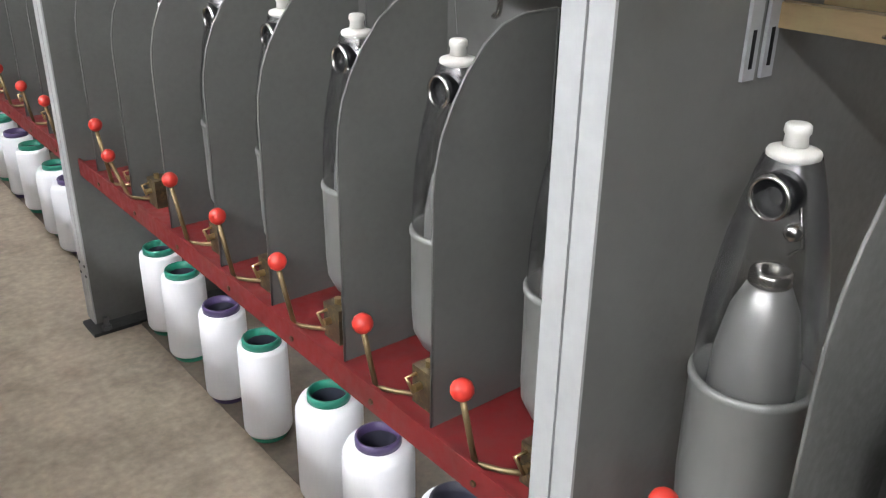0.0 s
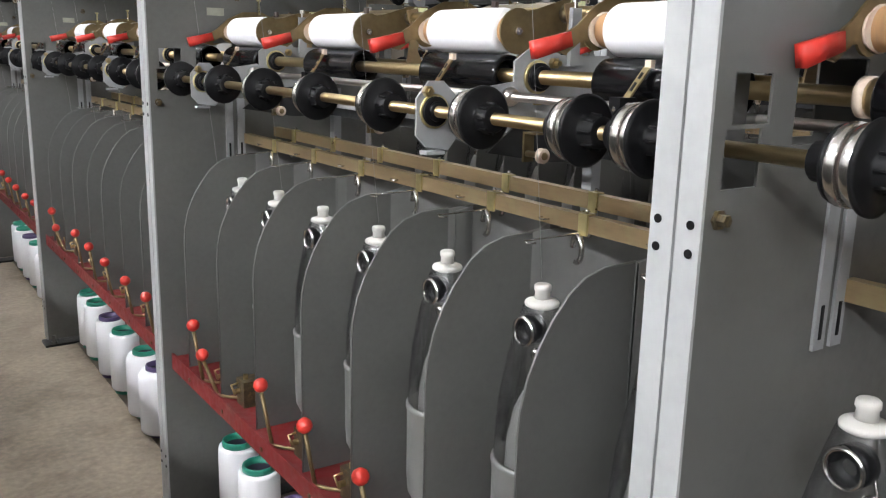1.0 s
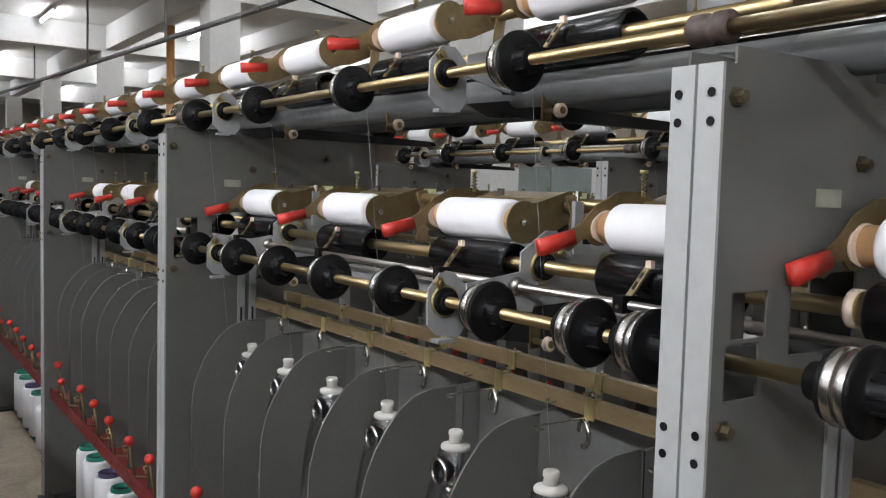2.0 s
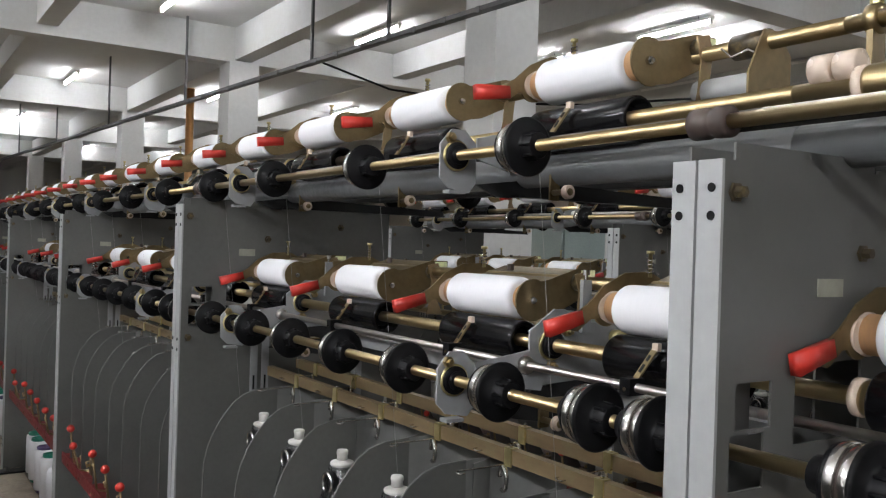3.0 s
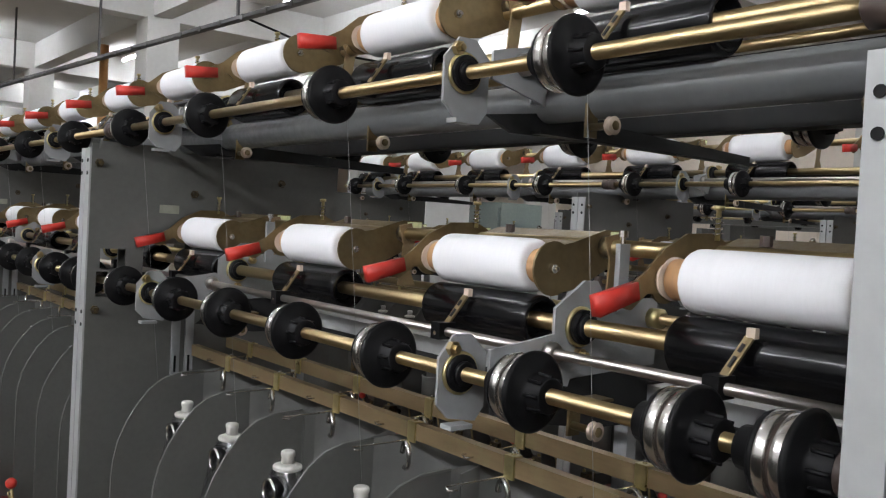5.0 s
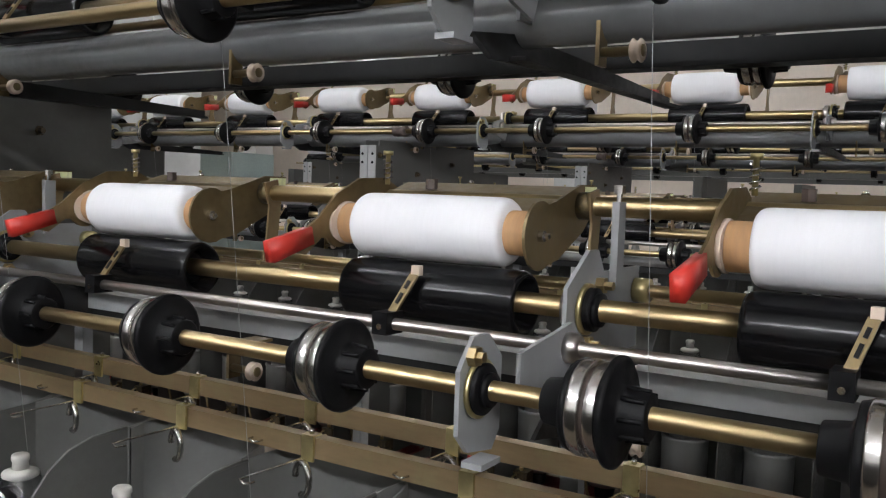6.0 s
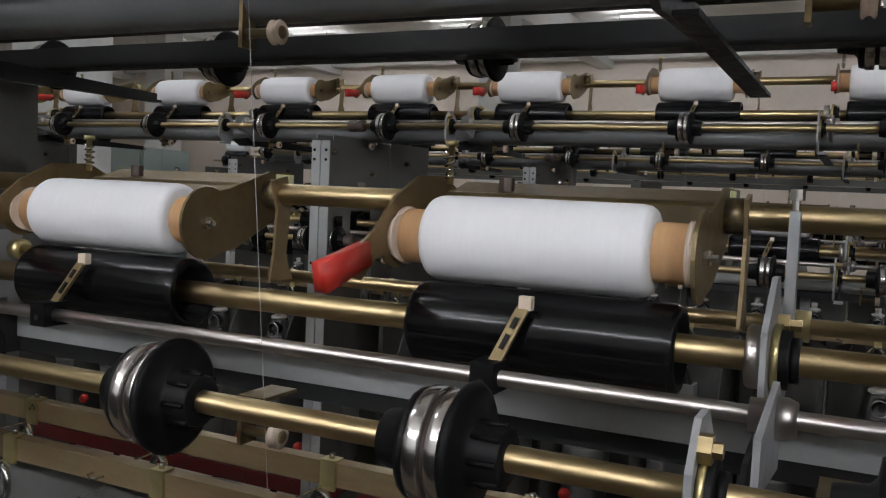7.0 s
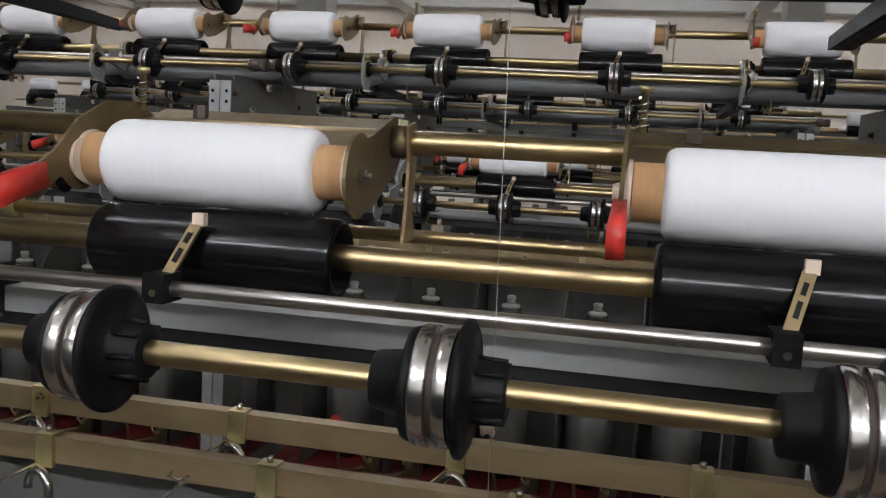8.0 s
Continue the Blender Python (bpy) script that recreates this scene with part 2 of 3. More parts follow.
for i in range(6):
    y = PY - PSTEP + PSTEP * i
    for x in (PX, PX + 7.2):
        ob = single("pillar", soften(boxes((-0.21, 0.21, -0.21, 0.21, 0, TOP - 0.48)), 0.012), PLASTER, "square white plastered concrete pillar", "pillar", (x, y, 0), "hall pillars", "structure")
    single("cross_beam", boxes((X0, X1, -0.15, 0.15, TOP - 0.48, TOP)), PLASTER, "white plastered concrete cross beam", "beam", (0, y, 0), "cross beams", "structure")
for x in (-0.7, 1.8, PX, 6.8, 9.2, 11.5, 16.4):
    deep = 0.45 if x == PX else 0.36
    single("long_beam", boxes((-0.12, 0.12, Y0, Y1, TOP - deep, TOP - 0.003)), PLASTER, "white plastered concrete ceiling beam", "beam", (x, 0, 0), "long beams", "structure")


def tube_lamp(drop=0.0, tubes=(0.0,)):
    t = thing("ceiling_lamp", "lit white fluorescent batten lamp below the ceiling", "lamp", (0, 0, 0), "fluorescent lamps")
    part("batten", soften(boxes((-0.03, 0.03, -0.62, 0.62, 0.03, 0.07)), 0.004), WHITE_PL, t)
    for x in tubes:
        part("tube", lathe([(-0.59, 0.018), (0.59, 0.018)], "y", (x, 0, 0), n=12), TUBE, t, "glowing fluorescent tube")
    for y in (-0.6, 0.6):
        part("holder", boxes((-0.015, 0.015, y - 0.012, y + 0.012, -0.02, 0.03)), WHITE_PL, t)
    for y in (-0.4, 0.4):
        part("hanger", rod((0, y, 0.07), (0, y, TOP - 4.24 + drop), 0.006, 8), TRAY, t)
    return t


lamp = tube_lamp()
lamp.matrix_basis = Matrix.Translation((3.0, 3.0, 4.24))
spots = [(x, y, 4.24) for x in (-2.6, 0.25, 3.0, 5.7, 8.5, 11.4) for y in (-3.6, 3.0, 9.5, 16.0, 22.5, 29.0) if (x, y) != (3.0, 3.0) and (x < 11 or y > 9)] + [(8.5, 6.8, 4.24), (11.4, 6.95, 4.24)]
# a closer row of lamps along the far wall
spots += [(14.2, y, 4.2) for y in (-6.0, -2.9, 0.25, 3.5, 6.7, 9.9, 13.1)]
for spot in spots:
    copy_thing(lamp, Matrix.Translation(spot))
# an unseen twin-tube row, added as fill light on the machine fronts
fill_lamp = tube_lamp(1.14, (-0.05, 0.05))
fill_lamp.matrix_basis = Matrix.Translation((-2.4, -5.2, 3.1))
for y in (-3.7, -2.2, -0.7, 0.8, 2.3):
    copy_thing(fill_lamp, Matrix.Translation((-2.4, y, 3.1)))
# unseen screen, added so that lamp light falls off towards the floor
single("partition", boxes((-0.42, -0.38, -4.0, 9.0, 0, 1.27)), GREY, "unseen plain grey screen added to block low lamp light", "wall", kind="structure")

tray = thing("cable_tray", "dark steel cable tray hung from the ceiling", "cable tray")
tray.matrix_basis = pose(4.19, 0, 3.2, 0, 0, 3.9)
part("rail", boxes((-0.04, 0.04, -2, 30, 0, 0.008), (-0.04, -0.035, -2, 30, 0.008, 0.035), (0.035, 0.04, -2, 30, 0.008, 0.035)), TRAY, tray)
for y in (1.6, 5.77, 7.16, 10.6, 14.0, 17.4, 20.8, 24.2):
    part("hanger", boxes((-0.012, 0.012, y, y + 0.03, 0.008, TOP - 3.2)), TRAY, tray)
for i in range(40):
    part("cable_clip", boxes((-0.048, -0.04, -1.4 + i * 0.42, -1.36 + i * 0.42, -0.015, 0.035)), TRAY, tray)
single("hanging_cable", wire([(3.75, 7.0, 3.2), (4.3, 6.6, 2.95), (4.9, 5.9, 2.8), (5.6, 5.2, 2.78), (6.4, 4.6, 2.86)], 0.012), BLACK, "black cable sagging from the cable tray", "cable")
single("riser_pipe", rod((4.05, 12.3, 0), (4.05, 12.3, 3.7), 0.06), COPPER, "orange-brown vertical pipe rising to the ceiling", "pipe")

cab = thing("control_cabinet", "pale grey-green control cabinet with a dark display", "cabinet", (5.6, 5.9, 0))
part("body", soften(boxes((-0.25, 0.25, -0.75, 0.75, 0.05, 1.62)), 0.01), GREEN_DOOR, cab)
for y in (-0.37, 0.37):
    part("door", soften(boxes((-0.27, -0.252, y - 0.36, y + 0.36, 0.1, 1.58)), 0.004), GREEN_DOOR, cab)
part("display", boxes((-0.285, -0.272, -0.1, 0.06, 1.36, 1.52)), SCREEN, cab, "dark blue display panel")
for k in range(4):
    part("button", boxes((-0.288, -0.272, -0.09 + k * 0.04, -0.065 + k * 0.04, 1.31, 1.33)), RED, cab)
part("plinth", boxes((-0.22, 0.22, -0.7, 0.7, 0, 0.05)), GREY_DARK, cab)

# ---- one bay of a twisting machine ----
BAY = 1.71
COL = -0.271
FEED, FEED_UP = (0.786, 1.221), (0.816, 1.5525)
UP = (-0.012, 0, 0.339)
UPD = (-0.012, 0, 0.329)
LOW_Y = (0.012, 0.426, 0.874, 1.342)
UP_Y = (0.18, 0.625, 1.07, 1.48)
LOW_ROLL = (-0.214, -0.118, 0.07, 0.316, 0.541, 0.768, 0.985, 1.26)
UP_ROLL = (0.066, 0.525, 0.955, 1.36)
SPIN_Y = (-0.172, 0.063, 0.301, 0.525, 0.752, 0.972, 1.19)
KNOB_Y = (-0.126, 0.097, 0.334, 0.554, 0.756, 1.07, 1.18)
CLIP_Y = [0.062 + 0.2207 * k for k in range(-1, 7)]
SEP_Y = (-0.04, 0.176, 0.406, 0.604, 0.836, 1.05, 1.28)
BRACKETS = (0.172, 1.1)
RAIL_Z = 0.487
GUIDE_BACK = 0.089


def section_panel():
    t = thing("section_panel", "grey painted sheet-steel section panel with light front flanges", "machine panel", (0, COL, 0), "section panels")
    # two folded sheets, back to back, with cut-outs for the shafts
    for name, y0, y1 in (("side_sheet", -0.006, -0.003), ("side_sheet", -0.060, -0.057)):
        cuts = [(0.768, 0.82, 1.185, 1.24), (0.775, 0.83, 1.244, 1.29), (0.868, 0.985, 1.222, 1.305), (0.747, 0.765, 1.505, 1.522), (1.0, 1.1, 1.508, 1.522)]
        xs = [0.747, 0.765, 0.768, 0.775, 0.82, 0.83, 0.868, 0.985, 1.0, 1.1, 1.36]
        zs = [0.03, 1.185, 1.222, 1.24, 1.244, 1.29, 1.305, 1.505, 1.508, 1.522]
        bm = cut_sheet(xs, zs, cuts, y0, y1)
        part(name, bm, GREY, t)
    for y0, y1 in ((-0.0285, 0.0), (-0.0605, -0.032)):
        bm = soften(boxes((0.745, 0.749, y0, y1, 0.03, 1.505)), 0.0015, 1)
        box(bm, 0.749, 0.775, y1 - 0.003 if y1 < -0.01 else y0, y1 if y1 < -0.01 else y0 + 0.003, 0.03, 1.5)
        f = part("flange", bm, GREY_LIGHT, t, "light grey folded front flange")
        for z in (1.478, 1.451, 1.153, 1.126, 0.2, 0.17):
            part("rivet_hole", lathe([(0.7435, 0.0045), (0.7445, 0.0045), (0.7452, 0.003)], "x", (0, (y0 + y1) / 2 + (0.004 if y1 > -0.01 else -0.003), z), 12), BLACK, f)
    for y, s in ((-0.06, -1), (-0.003, 1)):
        for x, z in ((0.765, 1.474), (0.768, 1.158), (0.98, 1.42), (1.2, 1.46)):
            part("bolt", lathe([(y, 0.010), (y + s * 0.003, 0.010), (y + s * 0.003, 0.0065), (y + s * 0.012, 0.006), (y + s * 0.012, 0.001)], "y", (x, 0, z), 6, smooth=False), BLOCK, t, "dull brown bolt")
    part("foot", soften(boxes((0.733, 1.36, -0.078, 0.018, 0, 0.01)), 0.003), GREY_DARK, t, "dark foot plate on the floor")
    part("floor_bolt", lathe([(0.012, 0.014), (0.022, 0.014), (0.022, 0.008), (0.05, 0.007)], "z", (0.77, -0.07, 0), 8, smooth=False), TRAY, t)
    for x in (0.94, 0.972):
        part("slot_strip", soften(boxes((x, x + 0.02, -0.0645, -0.0605, 1.0, 1.165)), 0.0012, 1), GREY_MID, t, "grey slotted mounting strip")
        part("slot", soften(boxes((x + 0.007, x + 0.012, -0.0655, -0.0645, 1.012, 1.05)), 0.0004, 1), BLACK, t)
    part("paper_label", boxes((0.9, 0.945, -0.0615, -0.0605, 1.373, 1.392)), PAPER, t, "faded paper label")
    return t


def long_rod(name, label, x, z, r, material, coupling=None, dy=0.0):
    t = thing(name, label, "shaft", (x, COL, z), name + "s")
    part("rod", lathe([(0.0, r), (BAY, r)], "y", n=20), material, t)
    if name == "drum_shaft":
        part("sleeve", lathe([(1.56, r), (1.56, 0.019), (1.565, 0.02), (1.62, 0.02), (1.624, 0.019), (1.624, r)], "y", n=24), BRASS, t, "yellow zinc shaft sleeve")
        part("sleeve_ring", lathe([(1.6245, r), (1.6245, 0.021), (1.634, 0.021), (1.634, r)], "y", n=24), CREAM, t)
    if coupling:
        part("coupling", lathe([(-0.012 + dy, r), (-0.012 + dy, coupling), (0.004 + dy, coupling), (0.007 + dy, coupling * 0.86), (0.013 + dy, coupling * 0.86), (0.016 + dy, coupling), (0.034 + dy, coupling), (0.04 + dy, r)], "y", n=24), RUBBER, t, "dark rubber shaft coupling")
    return t


def feed_roller(y, x, z):
    t = thing("feed_roller", "black plastic feed roller with two bright steel rims on the shaft", "roller", (x, y, z), "feed rollers")
    part("hub", lathe([(0.039, 0.008), (0.039, 0.0165), (0.038, 0.0175), (0.022, 0.0195), (0.019, 0.023), (0.0175, 0.033), (0.0125, 0.0345), (0.0115, 0.026)], "y", n=20), BLACK, t)
    part("rim", lathe([(0.012, 0.03), (0.012, 0.0345), (0.010, 0.0355), (0.003, 0.0355), (0.002, 0.0345), (0.002, 0.03)], "y", n=36), STEEL, t, "bright steel rim")
    part("rim", lathe([(-0.002, 0.03), (-0.002, 0.0345), (-0.003, 0.0355), (-0.0095, 0.0355), (-0.011, 0.0345), (-0.011, 0.03)], "y", n=36), STEEL, t, "bright steel rim")
    part("core", lathe([(0.0118, 0.028), (0.0118, 0.0305), (-0.0108, 0.0305), (-0.0108, 0.028)], "y", n=24), RUBBER, t)
    part("disc", lathe([(-0.0112, 0.0345), (-0.0135, 0.0405), (-0.0165, 0.0405), (-0.0185, 0.037), (-0.019, 0.021), (-0.024, 0.0185), (-0.039, 0.0175), (-0.04, 0.0165), (-0.04, 0.008)], "y", n=36), BLACK, t)
    ribs = bmesh.new()
    for k in range(8):
        a = k * math.pi / 4
        c, s = math.cos(a), math.sin(a)
        rod((0.019 * c, -0.022, 0.019 * s), (0.0182 * c, -0.039, 0.0182 * s), 0.0018, 6, ribs)
    part("rib_ring", ribs, BLACK, t)
    return t


def bracket(y, feed=FEED, off=(0, 0, 0), upper=False):
    t = thing("shaft_bracket", "grey painted steel bracket carrying the shafts on bearings", "bracket", (0, y, 0), "shaft brackets")
    fx, fz = feed[0] - 0.833, feed[1] - 1.205
    ox, oz = off[0], off[2]
    front = [(0.806, 1.172), (0.822, 1.156), (0.86, 1.15), (0.872, 1.165), (0.872, 1.225), (0.85, 1.246), (0.826, 1.246), (0.806, 1.222)]
    part("front_plate", soften(plate([(x + fx, z + fz) for x, z in front], -0.002, 0.002), 0.001, 1), GREY_MID, t)
    part("plate_lip", soften(boxes((0.812 + fx, 0.842 + fx, -0.02, -0.002, 1.147 + fz, 1.152 + fz)), 0.002, 2), GREY_MID, t)
    part("bearing", lathe([(-0.011, 0.0085), (-0.011, 0.019), (-0.0098, 0.0205), (-0.002, 0.0205)], "y", (feed[0], 0, feed[1]), 24), BLACK, t, "dark bearing ring")
    part("bearing_flange", lathe([(-0.002, 0.02), (-0.0035, 0.0235), (-0.0065, 0.0235), (-0.0065, 0.0205)], "y", (feed[0], 0, feed[1]), 24), CLIP, t, "yellow zinc bearing flange")
    part("bearing_seal", lathe([(-0.016, 0.008), (-0.016, 0.0135), (-0.0111, 0.0138)], "y", (feed[0], 0, feed[1]), 20), BLACK, t)
    part("link_plate", soften(plate([(0.855 + fx, 1.2 + fz), (0.93 + ox, 1.2 + oz), (0.944 + ox, 1.235 + oz), (0.905 + ox, 1.262 + oz), (0.88 + ox, 1.258 + oz), (0.855 + fx, 1.232 + fz)], -0.028, -0.024), 0.001, 1), GREY_MID, t)
    part("rod_bush", lathe([(-0.04, 0.0062), (-0.04, 0.011), (-0.034, 0.0135), (-0.028, 0.0135), (-0.028, 0.011), (-0.012, 0.011), (-0.012, 0.0062)], "y", (0.897 + ox, 0, 1.241 + oz), 16), ROD, t)
    shape = [(0.914, 1.205), (1.1, 1.215), (1.1, 1.3), (1.0, 1.3), (0.984, 1.322), (0.962, 1.322), (0.914, 1.29)] if not upper else [(0.922, 1.2), (1.06, 1.2), (1.06, 1.285), (0.99, 1.285), (0.922, 1.262)]
    part("drum_plate", soften(plate([(x + ox, z + oz) for x, z in shape], -0.018, -0.014), 0.001, 1), GREY_MID, t)
    part("drum_bearing", lathe([(-0.03, 0.011), (-0.03, 0.0205), (-0.0285, 0.0205), (-0.018, 0.0205)], "y", (0.954 + ox, 0, 1.268 + oz), 24), BLACK, t, "dark bearing ring")
    part("bearing_flange", lathe([(-0.018, 0.021), (-0.0195, 0.0242), (-0.0235, 0.0242), (-0.0235, 0.021)], "y", (0.954 + ox, 0, 1.268 + oz), 24), CLIP, t, "yellow zinc bearing flange")
    part("rear_boss", lathe([(-0.002, 0.0107), (-0.002, 0.0205), (-0.005, 0.022), (-0.014, 0.022)], "y", (0.954 + ox, 0, 1.268 + oz), 24), ROD, t)
    part("drum_seal", lathe([(-0.036, 0.0106), (-0.036, 0.0155), (-0.0301, 0.0158)], "y", (0.954 + ox, 0, 1.268 + oz), 20), BLACK, t)
    for x, z in ((0.822 + fx, 1.232 + fz),):
        part("nut", lathe([(-0.002, 0.0082), (-0.009, 0.0082), (-0.009, 0.0045), (-0.014, 0.0045), (-0.014, 0.001)], "y", (x, 0, z), 6, smooth=False), BRASS, t, "yellow zinc nut")
    for x, z in ((0.985 + ox, 1.288 + oz), (0.955 + ox, 1.235 + oz)):
        part("nut", lathe([(-0.018, 0.0082), (-0.026, 0.0082), (-0.026, 0.0045), (-0.034, 0.0045), (-0.034, 0.001)], "y", (x, 0, z), 6, smooth=False), BRASS, t, "yellow zinc nut")
    if upper:
        part("arm", soften(plate([(0.86, 1.512), (0.95, 1.524), (1.08, 1.522), (1.408, 1.512), (1.408, 1.497), (1.08, 1.5), (0.9, 1.494)], 0.002, 0.008), 0.001, 1), GREY_DARK, t, "long dark supporting arm")
        part("arm_flange", boxes((0.93, 1.4, -0.016, 0.002, 1.496, 1.5)), GREY_DARK, t)
    else:
        part("rod_bearing", lathe([(-0.018, 0.0068), (-0.018, 0.013), (-0.034, 0.013), (-0.034, 0.0068)], "y", (1.09, 0, 1.275), 18), CLIP, t, "yellow zinc bush")
        part("post", soften(boxes((1.012, 1.03, -0.026, -0.0185, 1.285, 1.368)), 0.003, 2), GREY_MID, t)
        part("post_screw", lathe([(1.368, 0.003), (1.376, 0.003), (1.376, 0.006), (1.384, 0.006), (1.384, 0.001)], "z", (1.021, -0.022, 0), 8, smooth=False), STEEL, t)
        part("arm", plate([(0.875, 1.16), (0.93, 1.2), (1.03, 1.215), (1.2, 1.17), (1.2, 1.14), (1.0, 1.14)], -0.01, -0.006), GREY_DARK, t)
    return t


def drum(y, ox=0.0, oz=0.0):
    t = thing("winding_drum", "glossy black winding drum on a yellow zinc shaft", "drum", (0.954 + ox, y - 0.008, 1.266 + oz), "winding drums")
    part("shell", lathe([(0.004, 0.011), (0.004, 0.03), (0.001, 0.0325), (-0.002, 0.033), (-0.198, 0.033), (-0.201, 0.0325), (-0.204, 0.03), (-0.204, 0.026), (-0.18, 0.024), (-0.18, 0.018)], "y", n=40), DRUM, t)
    part("end_hub", lathe([(-0.186, 0.0106), (-0.186, 0.0185), (-0.176, 0.0185), (-0.176, 0.0106)], "y", n=24), BLACK, t, "dull black end hub")
    return t


def package(y, ox=0.0, oz=0.0, r=0.0345, taper=1.0):
    t = thing("yarn_package", "cylinder of white yarn wound on a brown paper tube", "yarn package", (0.966 + ox, y, 1.334 + oz), "take-up packages")
    prof = [(-0.006, 0.0225), (-0.007, r * 0.86), (-0.009, r * 0.93), (-0.013 * taper, r * 0.985), (-0.02 * taper, r), (-0.1, r * 1.008), (-0.188 + 0.011 * taper, r), (-0.188 + 0.006 * taper, r * 0.975), (-0.186, r * 0.9), (-0.1875, r * 0.8), (-0.188, 0.0225)]
    part("yarn", lathe(prof, "y", n=44), YARN, t)
    part("paper_tube", lathe([(0.016, 0.017), (0.016, 0.0222), (-0.211, 0.0222), (-0.211, 0.017)], "y", n=28), CARD, t, "brown paper tube")
    for a, b in ((0.0165, 0.0205), (-0.2155, -0.2115)):
        part("end_ring", lathe([(a, 0.012), (a, 0.024), (b, 0.024), (b, 0.012)], "y", n=28), CREAM, t, "pale end ring")
    return t


def cradle(y, ox=0.0, oz=0.0, tilt=-14):
    t = thing("package_cradle", "olive zinc-plated package cradle with a red handle", "cradle", (ox, y, oz), "package cradles")
    left = [(0.885, 1.304), (0.9, 1.301), (0.925, 1.318)] + disc_outline(0.955, 1.333, 0.026, 215, 330, 8) + [(1.0, 1.345), (1.06, 1.352), (1.066, 1.374), (1.04, 1.386), (0.99, 1.384), (0.95, 1.366), (0.92, 1.34), (0.887, 1.322)]
    part("handle_arm", soften(plate(left, 0.0215, 0.0245), 0.0008, 1), OLIVE, t)
    right = disc_outline(0.958, 1.333, 0.034, 62, 300, 14) + [(1.0, 1.308), (1.06, 1.335), (1.09, 1.36), (1.09, 1.384), (1.05, 1.384), (0.99, 1.366)]
    part("right_arm", soften(plate(right, -0.2225, -0.2195), 0.0008, 1), OLIVE, t)
    bm = bmesh.new()
    v = [bm.verts.new(p) for p in ((0.99, 0.021, 1.352), (1.085, 0.021, 1.382), (1.085, -0.219, 1.382), (0.99, -0.219, 1.352), (0.99, 0.021, 1.349), (1.085, 0.021, 1.379), (1.085, -0.219, 1.379), (0.99, -0.219, 1.349))]
    for f in ((0, 1, 2, 3), (7, 6, 5, 4), (0, 4, 5, 1), (1, 5, 6, 2), (2, 6, 7, 3), (3, 7, 4, 0)):
        bm.faces.new([v[i] for i in f])
    part("back_plate", bm, OLIVE, t)
    grip = bmesh.new()
    box(grip, -0.031, 0.033, -0.006, 0.006, -0.0112, 0.0112)
    for v in grip.verts:
        if v.co.x > 0:
            v.co.y *= 0.75
            v.co.z *= 0.85
    soften(grip, 0.0048, 4)
    for f in grip.faces:
        f.smooth = True
    bmesh.ops.transform(grip, matrix=pose(0.876, 0.023, 1.3135, 0, tilt, 0), verts=grip.verts[:])
    part("handle_grip", grip, RED, t, "red plastic dipped handle grip")
    part("left_centre", lathe([(0.0165, 0.02), (0.0214, 0.018), (0.025, 0.008), (0.03, 0.006), (0.03, 0.001)], "y", (0.955, 0, 1.333), 20), CREAM, t)
    part("right_centre", lathe([(-0.2155, 0.02), (-0.2194, 0.016)], "y", (0.955, 0, 1.333), 20), CREAM, t)
    part("centre_bolt", lathe([(-0.2226, 0.006), (-0.228, 0.006), (-0.228, 0.003), (-0.233, 0.003), (-0.233, 0.0005)], "y", (0.955, 0, 1.333), 6, smooth=False), STEEL, t)
    part("strap", soften(plate([(1.03, 1.375), (1.055, 1.38), (1.062, 1.35), (1.056, 1.3), (1.068, 1.275), (1.03, 1.275), (1.036, 1.3), (1.04, 1.345)], -0.241, -0.238), 0.0008, 1), CHANNEL, t, "bent yellow strap")
    part("pivot_boss", lathe([(-0.238, 0.0106), (-0.238, 0.0145), (-0.2226, 0.0145), (-0.2226, 0.0106)], "y", (1.05, 0, 1.362), 20), BLOCK, t)
    part("sticker", boxes((1.058, 1.088, -0.2245, -0.2235, 1.362, 1.382)), YELLOW, t, "pale yellow sticker")
    part("spring", wire([(1.03 + 0.005 * math.cos(k * 1.3), 0.012 + 0.005 * math.sin(k * 1.3), 1.382 + k * 0.0012) for k in range(22)], 0.0011, 5), STEEL, t, "small steel coil spring")
    part("spring_bolt", lathe([(1.378, 0.003), (1.412, 0.003), (1.412, 0.006), (1.417, 0.006), (1.417, 0.001)], "z", (1.03, 0.012, 0), 8), CLIP, t)
    part("stop_bolt", lathe([(1.374, 0.007), (1.386, 0.007), (1.386, 0.001)], "z", (1.06, -0.03, 0), 6, smooth=False), RUBBER, t)
    part("rivet", lathe([(1.382, 0.004), (1.386, 0.002), (1.386, 0.0005)], "z", (1.075, -0.075, 0), 8), STEEL, t)
    return t


